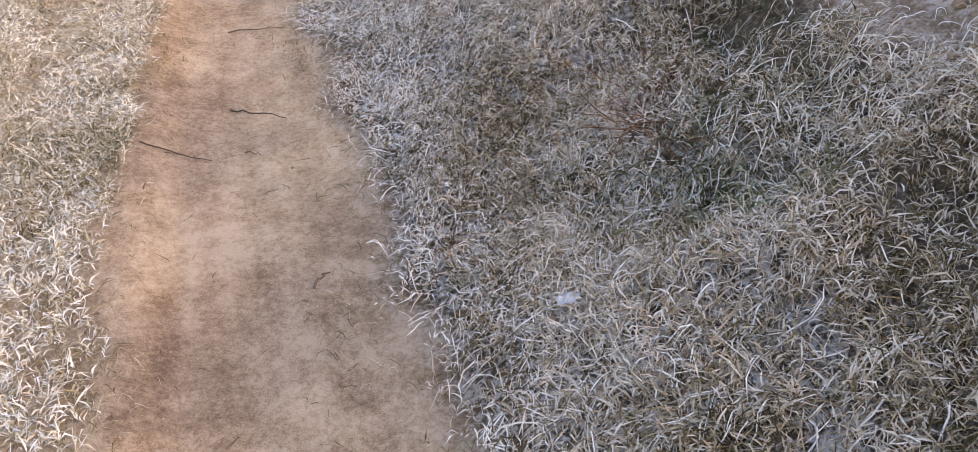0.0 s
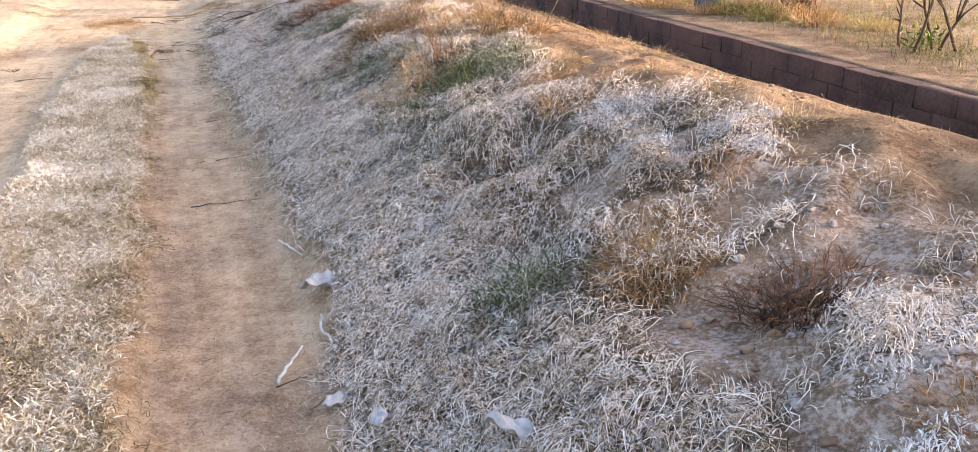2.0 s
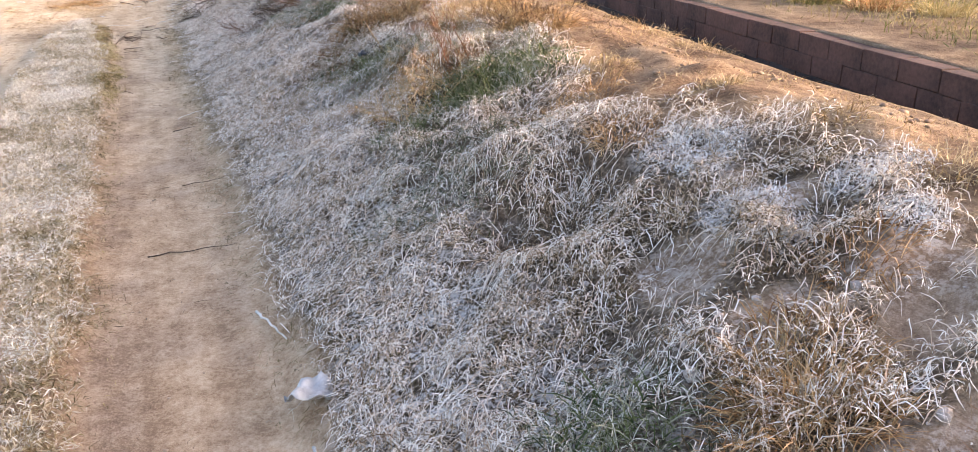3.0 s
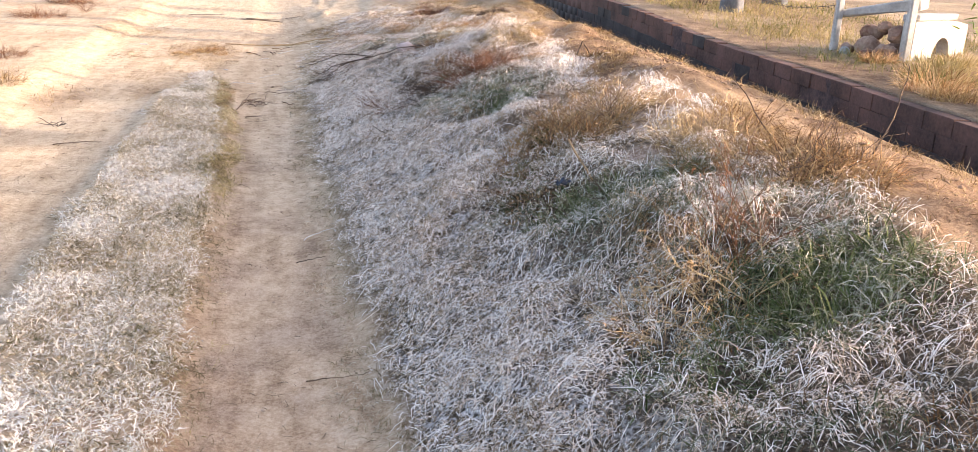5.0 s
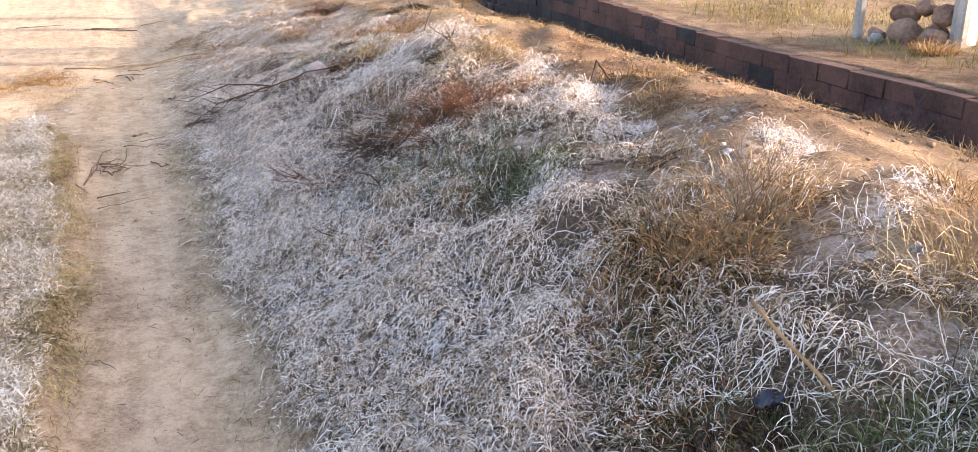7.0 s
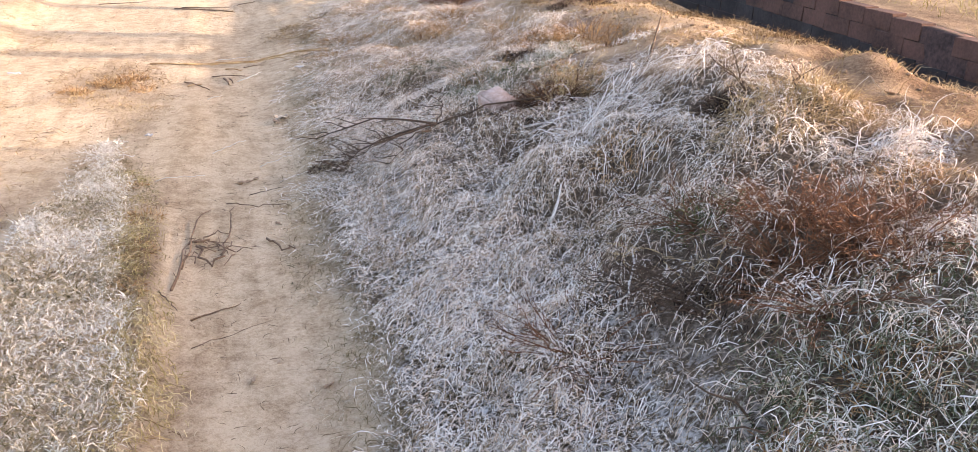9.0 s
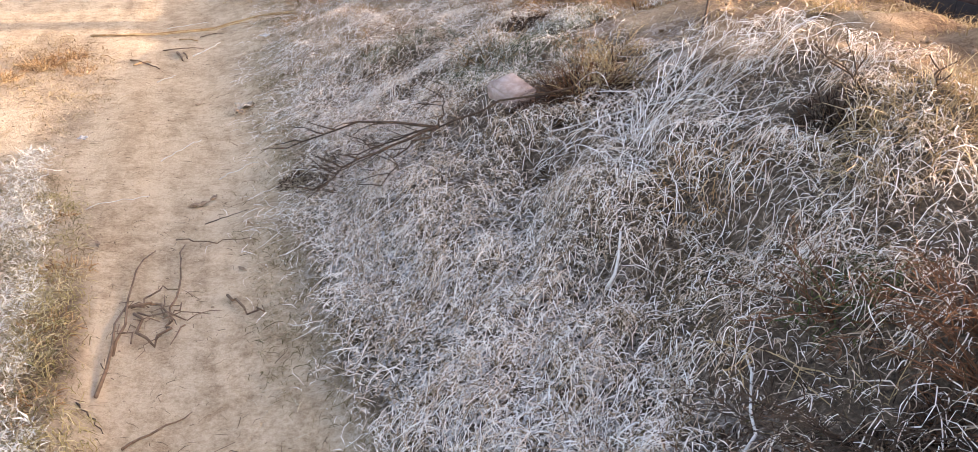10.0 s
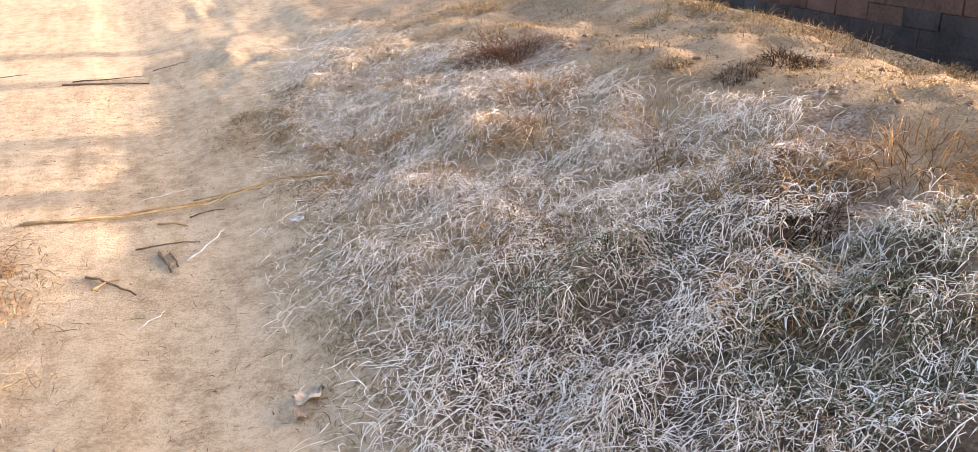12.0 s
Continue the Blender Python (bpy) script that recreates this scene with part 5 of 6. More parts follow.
weed(0.62, 12.72, 14, 0.24, 314, "dark brittle stems under a fallen branch", TWIG, DARKWEED_SHADE, (0.0, 0.4), 2, root_r=0.14)
weed(1.24, 7.44, 5, 0.28, 315, "dark weed stems among green grass", TWIG, DARKWEED_SHADE, (0.0, 0.6), 2)


# ---- sticks, straws and branches ----
def stick(name, points, radius, mat, label, category, seed=1, bend=0.0, sides=5, taper=0.55, group=""):
    """A single stick or stalk through the given points."""
    r = np.random.default_rng(seed)
    pts = [np.array(p, float) for p in points]
    path = [pts[0]]
    for a, b in zip(pts, pts[1:]):
        path += list(wander(a, b, bend, 5, r)[1:])
    path = np.array(path)
    o = path[0].copy()
    ob = new(name, smooth(mesh_from(name, *tube(path - o, radius, sides, taper), mat)))
    ob.location = o
    return tagged(ob, label, category, group)


def lying(x, y, length, turn, up=0.004):
    dx, dy = math.cos(radians(turn)) * length / 2, math.sin(radians(turn)) * length / 2
    return [on_ground(x - dx, y - dy, up), on_ground(x, y, up + 0.004), on_ground(x + dx, y + dy, up)]


TWIGS_NEAR = [(-0.295, 2.21, 0.20, -21, 0.004), (-0.093, 2.19, 0.05, -33, 0.004), (-0.07, 2.42, 0.19, -31, 0.005), (0.037, 1.58, 0.06, 54, 0.006), (0.08, 6.14, 0.34, -6, 0.005), (0.20, 7.02, 0.24, -8, 0.004), (0.15, 8.17, 0.15, 15, 0.004), (-0.15, 11.48, 0.20, 34, 0.007), (-0.31, 11.55, 0.13, -60, 0.005), (-0.10, 11.30, 0.30, 30, 0.003), (-1.15, 5.50, 0.55, 12, 0.006), (-1.22, 5.10, 0.40, 10, 0.006), (-1.05, 5.95, 0.30, 40, 0.005)]
TWIGS_FAR = [(-1.30, 10.6, 0.3, 15, 0.006), (-0.16, 19.75, 0.55, 4, 0.010), (0.35, 19.9, 0.30, -4, 0.008), (-1.1, 20.3, 0.6, 10, 0.01), (0.20, 4.05, 0.12, 50, 0.004), (0.15, 4.22, 0.12, 14, 0.004), (-0.05, 3.05, 0.2, -8, 0.005), (0.10, 12.75, 0.18, 20, 0.004), (-0.18, 9.43, 0.10, -50, 0.004), (1.47, 9.40, 0.45, -62, 0.006), (0.55, 11.9, 0.3, 20, 0.004), (0.70, 8.65, 0.28, 30, 0.004)]
for k, (x, y, length, turn, rad) in enumerate(TWIGS_NEAR + TWIGS_FAR):
    stick("twig", lying(x, y, length, turn), rad * 0.6, (TWIG, DEADSTEM)[k % 2], "thin brown twig lying on the dirt track", "twig", 400 + k, 0.005, 5, 0.4, "twigs")
for k, (x, y, length, turn, rad) in enumerate([(-0.05, 13.58, 0.30, 52, 0.0022), (-0.11, 14.87, 0.16, 50, 0.003), (0.15, 15.50, 0.32, 54, 0.0045), (0.05, 16.3, 0.3, 15, 0.003), (0.285, 5.32, 0.28, -77, 0.005), (0.152, 4.32, 0.23, 63, 0.006), (0.62, 8.75, 0.20, 62, 0.003), (0.82, 10.98, 0.17, 55, 0.0025),
                                                (0.18, 13.2, 0.2, 30, 0.002), (-0.62, 13.4, 0.2, 40, 0.003), (0.5, 12.2, 0.25, 75, 0.003), (1.05, 10.75, 0.45, 55, 0.004), (0.95, 9.6, 0.35, 50, 0.003), (0.20, 8.5, 0.2, 40, 0.002), (-0.3, 13.0, 0.25, 25, 0.002)]):
    stick("straw", lying(x, y, length, turn, 0.01), rad, PALE, "pale dry straw lying across the ground", "straw", 450 + k, 0.008, 5, 0.6, "straws")
def reed_bundle():
    """A long reed that has split into several stalks, with a few broken pieces beside it."""
    r = np.random.default_rng(480)
    o = on_ground(-0.58, 16.15, 0.006)
    e = thing("reed", o, "long split dry reed lying across the track", "reed")
    line = [(-0.58, 16.15, 0.010), (-0.15, 16.02, 0.016), (0.21, 16.0, 0.022), (0.52, 15.94, 0.040), (0.76, 15.78, 0.060)]
    for k in range(6):
        first, last = (0, 5) if k < 2 else ((0, 3), (1, 4), (2, 5), (1, 5))[k - 2]
        pts = [on_ground(x + r.normal(0, 0.02), y + r.normal(0, 0.014), up + r.uniform(0, 0.008)) - o for x, y, up in line[first:last]]
        path = np.concatenate([wander(p, q, 0.006, 5, r)[(0 if n == 0 else 1):] for n, (p, q) in enumerate(zip(pts, pts[1:]))])
        part("stalk", smooth(mesh_from("stalk", *tube(path, (0.0075, 0.0060, 0.0042, 0.0040, 0.0036, 0.0030)[k], 6, 0.4), REED if k % 2 == 0 else STRAW)), e)


REED = mottled("brown reed", (0.22, 0.125, 0.055), (0.46, 0.30, 0.155), 16, 0.75, 0.002)
reed_bundle()
for k, (ax, ay, bx, by, rad) in enumerate([(0.16, 16.14, 0.47, 15.99, 0.0045), (-0.13, 15.62, 0.13, 15.58, 0.0045), (-0.32, 15.36, -0.15, 15.13, 0.0060), (-0.30, 15.22, -0.20, 15.30, 0.0050), (-0.04, 15.53, -0.01, 15.30, 0.0090), (0.00, 15.50, 0.02, 15.34, 0.0060), (-0.02, 15.90, 0.10, 15.82, 0.0060), (0.12, 15.92, 0.28, 15.90, 0.0040), (-0.51, 19.64, 0.14, 19.39, 0.0100)]):
    stick("broken_stalk", [on_ground(ax, ay, 0.006), on_ground((ax + bx) / 2, (ay + by) / 2, 0.014), on_ground(bx, by, 0.006)], rad, DEADSTEM if k % 3 else REED, "broken brown stalk lying on the track", "stalk", 490 + k, 0.003, 6, 0.6, "broken stalks")
stick("dry_stalk", [(1.30, 7.72, 0.455), (1.28, 8.00, 0.570)], 0.0050, REED, "thick broken straw stalk leaning on a weed", "stalk", 482, 0.004, 6, 0.9)
stick("bent_stick", [on_ground(2.06, 10.22, -0.02), (2.125, 10.27, 0.745), on_ground(2.19, 10.24, 0.01)], 0.006, TWIG, "dark stick bent to a point on the bank's crest", "stick", 483, 0.002, 5, 0.7)
stick("upright_stick", [on_ground(1.92, 12.42, -0.02), (1.99, 12.50, 0.68), (2.07, 12.60, 0.78)], 0.007, TWIG, "thin dark stick standing in the bank", "stick", 484, 0.003, 5, 0.6)
stick("leaning_stick", [on_ground(2.30, 7.30, -0.02), (2.42, 7.36, 0.78), (2.50, 7.42, 0.98)], 0.004, TWIG, "thin dry stick leaning over the crest", "stick", 485, 0.006, 5, 0.5)
stick("leaning_stick", [on_ground(2.05, 7.55, -0.02), (2.0, 7.7, 0.75), (1.95, 7.80, 0.86)], 0.004, TWIG, "thin dry stick leaning over the crest", "stick", 486, 0.006, 5, 0.5)
stick("plastic_strip", [on_ground(0.294, 4.585, 0.02), on_ground(0.275, 4.46, 0.03), on_ground(0.29, 4.346, 0.02)], 0.005, PLASTIC, "thin bluish plastic strip at the rut's edge", "scrap", 491, 0.006, 6, 0.8)
stick("green_stick", [on_ground(0.62, 2.78, 0.06), on_ground(0.78, 2.70, 0.07), on_ground(0.95, 2.62, 0.05)], 0.0028, mottled("green stem", (0.05, 0.06, 0.025), (0.16, 0.16, 0.07), 20, 0.7, 0.001), "thin olive stem lying on the frosted grass", "stem", 487, 0.004, 5, 0.5)
stick("frosted_stick", [on_ground(1.00, 11.30, 0.03), on_ground(1.08, 11.40, 0.045)], 0.0045, PALE, "short frosted stick in the turf", "stick", 488, 0.006, 6, 0.7)
stick("pale_stalk", [on_ground(1.22, 12.22, 0.02), on_ground(1.60, 12.05, 0.05), on_ground(1.75, 12.02, 0.06)], 0.003, PALE, "long pale stem lying over the bank", "stem", 489, 0.012, 5, 0.6)


def fallen_branch():
    r = np.random.default_rng(31)
    base = on_ground(1.38, 12.36, 0.06)
    e = thing("fallen_branch", base, "dark bare fallen branch lying on frosted grass", "branch")
    fork = np.array([0.89, 12.50, 0.335]) - base
    part("limb", smooth(mesh_from("limb", *tube(wander((0, 0, 0), fork, 0.02, 7, r), 0.0050, 6, 0.75), TWIG)), e)
    for tip, mid, rad in (((0.36, 12.80, 0.22), (0.62, 12.66, 0.34), 0.0062), ((0.40, 12.42, 0.19), (0.64, 12.44, 0.29), 0.0062), ((0.50, 12.60, 0.17), (0.70, 12.55, 0.28), 0.005), ((0.62, 12.30, 0.22), (0.75, 12.42, 0.30), 0.0045), ((0.98, 12.75, 0.42), (0.95, 12.62, 0.39), 0.0040)):
        p = np.concatenate([wander(fork, np.array(mid) - base, 0.012, 5, r), wander(np.array(mid) - base, np.array(tip) - base, 0.012, 5, r)[1:]])
        ob = part("side_branch", smooth(mesh_from("side_branch", *tube(p, rad, 5, 0.3), TWIG)), e)
        for s in (2, 3, 4, 5, 6, 7, 8):
            q = wander(p[s], p[s] + np.array([-0.10, r.normal(0, 0.08), r.uniform(-0.05, 0.06)]), 0.006, 4, r)
            part("twig", mesh_from("twig", *tube(q, rad * 0.5, 4, 0.4), TWIG), ob)


fallen_branch()


def stub(x, y, seed, label, mat=TWIG, n=6, h=0.16):
    r = np.random.default_rng(seed)
    o = on_ground(x, y, -0.01)
    pieces = [tube(wander((r.normal(0, 0.02), r.normal(0, 0.02), 0), (r.normal(0, 0.09), r.normal(0, 0.07), h * r.uniform(0.5, 1.1)), 0.012, 5, r), 0.0038, 5, 0.4) for _ in range(n)]
    ob = new("dead_shrub", smooth(mesh_from("dead_shrub", *joined(pieces), mat)))
    ob.location = o
    return tagged(ob, label, "shrub", "dead shrubs")


stub(1.83, 11.44, 501, "dark broken shrub stump on a grassy mound", n=5, h=0.15)
stub(1.95, 11.30, 502, "dark dead twigs sticking out of dry grass", n=4, h=0.09)
stub(0.70, 9.75, 503, "dark bare twigs in frosted turf", n=7, h=0.08)
stub(0.98, 9.95, 504, "dark bare twigs in frosted turf", n=7, h=0.10)
stub(1.62, 9.05, 505, "dark bare twigs on bare soil", n=5, h=0.10)
stub(-1.55, 11.2, 506, "dead brown leaves and twigs in the rut", n=6, h=0.06)


def root_knot():
    """Dead stems and leaves dropped in a heap on the track."""
    r = np.random.default_rng(41)
    o = on_ground(-0.23, 12.12, 0.004)
    e = thing("stem_heap", o, "heap of withered stems and leaves on the track", "litter")

    def stem(points, radius):
        path = np.concatenate([wander(on_ground(*a, 0.012) - o, on_ground(*b, 0.010) - o, 0.016, 5, r)[(0 if k == 0 else 1):] for k, (a, b) in enumerate(zip(points, points[1:]))])
        part("stem", smooth(mesh_from("stem", *tube(path, radius, 6, 0.45), DEADSTEM)), e)
    stem([(-0.30, 11.64), (-0.24, 12.15)], 0.0058)
    stem([(-0.27, 11.85), (-0.24, 12.18), (-0.16, 12.53)], 0.0048)
    stem([(-0.22, 12.08), (-0.16, 11.88), (-0.11, 12.02), (-0.08, 12.30), (-0.06, 12.55)], 0.005)
    stem([(-0.23, 12.12), (-0.14, 12.13), (-0.07, 12.01)], 0.005)
    stem([(-0.25, 12.10), (-0.17, 12.20), (-0.09, 12.22)], 0.004)
    stem([(-0.09, 12.60), (0.05, 12.52), (0.19, 12.48)], 0.003)
    stem([(0.06, 12.12), (0.11, 11.98), (0.16, 12.01)], 0.005)
    for k in range(12):
        a, l = r.uniform(0, 6.28), r.uniform(0.06, 0.17)
        x, y = -0.15 + r.normal(0, 0.05), 12.05 + r.normal(0, 0.09)
        stem([(x, y), (x + l * math.cos(a), y + l * math.sin(a))], r.uniform(0.0016, 0.0032))


root_knot()


def crumpled(name, x, y, size, mat, label, category, seed, up=0.0, flat=0.45, turn=0.0, fold=0.35):
    """A thin crumpled sheet: plastic, cloth or a dead leaf, with thickness."""
    n = 9
    u, v = np.meshgrid(np.linspace(-1, 1, n), np.linspace(-1, 1, n))
    r = np.random.default_rng(seed)
    ph = r.uniform(0, 6, 6)
    edge = 1 - 0.16 * np.sin(2 * np.arctan2(v, u)) ** 2 - 0.10 * np.sin(3 * np.arctan2(v, u) + ph[0]) ** 2
    px, py = u * edge * size[0] / 2, v * edge * size[1] / 2
    if category == "leaf":
        py = py * (0.06 + 0.94 * (1 - u * u) ** 0.7)
    pz = size[0] * fold * (0.35 * np.sin(2.2 * u + ph[1]) * np.cos(1.7 * v + ph[2]) + 0.2 * np.sin(5 * u - 3 * v + ph[3]) + 0.1 * np.sin(9 * v + ph[4])) * flat
    pz = pz - pz.min()
    top = np.stack([px, py, pz + 0.0025], -1).reshape(-1, 3)
    low = np.stack([px, py, pz], -1).reshape(-1, 3)
    i, j = np.meshgrid(np.arange(n - 1), np.arange(n - 1), indexing="ij")
    a = (i * n + j).ravel()
    q = np.stack([a, a + 1, a + n + 1, a + n], 1)
    m = n * n
    rim = np.concatenate([np.arange(n - 1), np.arange(n - 1) * n + n - 1, n * n - 1 - np.arange(n - 1), (n - 1 - np.arange(n - 1)) * n])
    nxt = np.roll(rim, -1)
    side = np.stack([rim, rim + m, nxt + m, nxt], 1)
    ob = new(name, smooth(mesh_from(name, np.concatenate([top, low]), [q, q[:, ::-1] + m, side], mat)))
    ob.location, ob.rotation_euler = on_ground(x, y, up), (0, 0, radians(turn))
    return tagged(ob, label, category)


crumpled("plastic_bag", 0.325, 4.78, (0.15, 0.10), PLASTIC, "crumpled white plastic bag at the rut's edge", "bag", 601, 0.01, 1.1, 20)
crumpled("plastic_scrap", 0.32, 3.80, (0.07, 0.05), PLASTIC, "small crumpled bluish plastic scrap in frosted grass", "scrap", 602, 0.03, 1.2, 60)
crumpled("plastic_scrap", 0.56, 3.47, (0.14, 0.05), PLASTIC, "torn white plastic strip on frosted grass", "scrap", 603, 0.035, 1.2, -50)
crumpled("plastic_scrap", 0.24, 4.02, (0.10, 0.04), PLASTIC, "dull white plastic scrap on damp soil", "scrap", 611, 0.01, 0.8, 35)
crumpled("plastic_scrap", 0.50, 1.18, (0.05, 0.03), PLASTIC, "tiny white plastic scrap in frosted grass", "scrap", 604, 0.04, 0.8, 10)
crumpled("plastic_bag", 1.22, 7.84, (0.08, 0.06), BLUE, "crumpled dark blue plastic bag caught in grass", "bag", 605, 0.025, 1.0, 10, 0.5)
crumpled("plastic_scrap", 0.52, 15.40, (0.07, 0.05), PLASTIC, "small white plastic scrap on dry grass", "scrap", 606, 0.012, 0.8, 15)
crumpled("dead_leaf", 0.28, 14.10, (0.12, 0.07), mottled("bleached leaf", (0.30, 0.25, 0.20), (0.52, 0.46, 0.39), 30, 0.8, 0.001), "pale curled dead leaf on the dirt", "leaf", 607, 0.004, 0.9, 25)
crumpled("dead_leaf", 0.24, 14.02, (0.07, 0.05), DEADLEAF, "small curled dead leaf on the dirt", "leaf", 608, 0.004, 0.9, 60)
crumpled("plastic_scrap", -0.49, 13.85, (0.05, 0.04), PLASTIC, "small white plastic scrap on the old grass strip", "scrap", 609, 0.01, 0.9, 40)
crumpled("plastic_scrap", -1.55, 15.9, (0.10, 0.04), PLASTIC, "white scrap lying on dry grass", "scrap", 610, 0.02, 0.5, 0)
for k, (x, y, sx, turn) in enumerate([(0.00, 12.90, 0.16, 10), (0.06, 12.96, 0.10, 60), (0.16, 10.9, 0.07, 30), (-0.05, 11.0, 0.08, 75), (0.12, 12.3, 0.07, 130), (-0.35, 12.6, 0.10, 100), (0.05, 14.3, 0.07, 20), (-0.9, 14.2, 0.09, 45), (-0.7, 4.27, 0.14, 5)]):
    crumpled("dead_leaf", x, y, (sx * 0.6, sx * 0.2), DEADLEAF if k < 8 else PALE, "curled brown dead leaf on the track" if k < 8 else "frosted pale leaf on the grass strip", "leaf", 620 + k, 0.002, 0.5, turn)


# ---- stones ----
def loose_brick():
    bm = box_bm(0.165, 0.115, 0.07, 0.0, 0.007, np.random.default_rng(3))
    bmesh.ops.bevel(bm, geom=bm.edges[:], offset=0.010, segments=2, affect="EDGES")
    bmesh.ops.subdivide_edges(bm, edges=bm.edges[:], cuts=2, use_grid_fill=True)
    for v in bm.verts:
        v.co += Vector(v.normal) * (0.003 * noise.noise(v.co * 28) + 0.002 * noise.noise(v.co * 90))
    ob = new("loose_brick", bm_mesh("loose_brick", bm, STONE, True))
    ob.matrix_basis = Matrix.Translation(on_ground(1.222, 12.620, 0.040)) @ Matrix.Rotation(radians(20), 4, "X") @ Matrix.Rotation(radians(-14), 4, "Y") @ Matrix.Rotation(radians(-72), 4, "Z")
    return tagged(ob, "pale pinkish worn brick lying on frosted grass", "brick")


loose_brick()
for k, (x, y, s) in enumerate([(1.30, 2.98, 0.04), (1.44, 2.92, 0.035), (1.52, 3.02, 0.045), (1.36, 2.80, 0.03), (1.25, 2.50, 0.03), (1.73, 8.10, 0.035), (1.80, 8.02, 0.025), (1.85, 4.35, 0.03), (1.56, 4.82, 0.03), (1.55, 3.25, 0.03)]):
    ob = new("frosted_clod", bm_mesh("frosted_clod", lumpy(700 + k, (s * 0.8, s * 0.7, s * 0.45), 0.9, 3), CLOD, True))
    ob.matrix_basis = Matrix.Translation(on_ground(x, y, s * 0.05)) @ Matrix.Rotation(k * 1.7, 4, "Z")
    tagged(ob, "frost-covered clod of earth on the bank", "clod", "earth clods")


def crumbs(name, xy, size, mat, label, seed):
    """Small broken lumps strewn over the ground, as one object."""
    r = np.random.default_rng(seed)
    bm = bmesh.new()
    bmesh.ops.create_icosphere(bm, subdivisions=1, radius=1.0)
    v0 = np.array([v.co[:] for v in bm.verts])
    f0 = np.array([[v.index for v in f.verts] for f in bm.faces])
    bm.free()
    n = len(xy)
    s = size[0] * (size[1] / size[0]) ** (r.random(n) ** 2.2)
    a = r.uniform(0, 6.28, n)
    v = v0[None] * (1 + 0.28 * r.normal(0, 1, (n, len(v0), 1))) * (s[:, None] * np.array([1, 0.8, 0.55]))[:, None, :]
    c, q = np.cos(a)[:, None], np.sin(a)[:, None]
    v = np.stack([c * v[:, :, 0] - q * v[:, :, 1], q * v[:, :, 0] + c * v[:, :, 1], v[:, :, 2]], -1)
    v += np.column_stack([xy, height(xy[:, 0], xy[:, 1]) + 0.15 * s])[:, None, :]
    f = (np.arange(n) * len(v0))[:, None, None] + f0[None]
    return tagged(new(name, mesh_from(name, v.reshape(-1, 3), [f.reshape(-1, 3)], mat)), label, "earth", kind="stuff")


crumb_rng = np.random.default_rng(77)
crumbs("earth_crumbs", scatter(crumb_rng, 30000, 0.5, 3.2, 1.0, 17.0, lambda x, y: bare(x, y) * 0.35 + 0.22 * step(0.0, 0.3, x - frost_limit(y)) * step(0.0, 0.06, lip_near(y) - x) * (rbm(x, y, 0.35, 69) > 0.47)), (0.004, 0.022), EARTH, "crumbled brown earth on bare patches of the bank", 78)
crumbs("frosted_crumbs", scatter(crumb_rng, 16000, 0.8, 2.4, 1.0, 11.0, lambda x, y: bare(x, y) * 0.10 + 0.5 * np.clip(2 * rime(x, y) - 0.8, 0, 1) * (y > 2.3) * (y < 10.5)), (0.005, 0.024), CLOD, "earth crumbs white with rime on the bank", 79)
crumbs("soil_crumbs", scatter(crumb_rng, 5000, -1.6, 0.5, 0.8, 19.0, lambda x, y: 0.18 + 0.4 * (fbm(x, y, 0.3, 86) > 0.55)), (0.0025, 0.009), mottled("dry soil crumb", (0.22, 0.145, 0.09), (0.48, 0.36, 0.26), 14, 0.95, 0.004, 70), "fine soil crumbs on the track", 80)


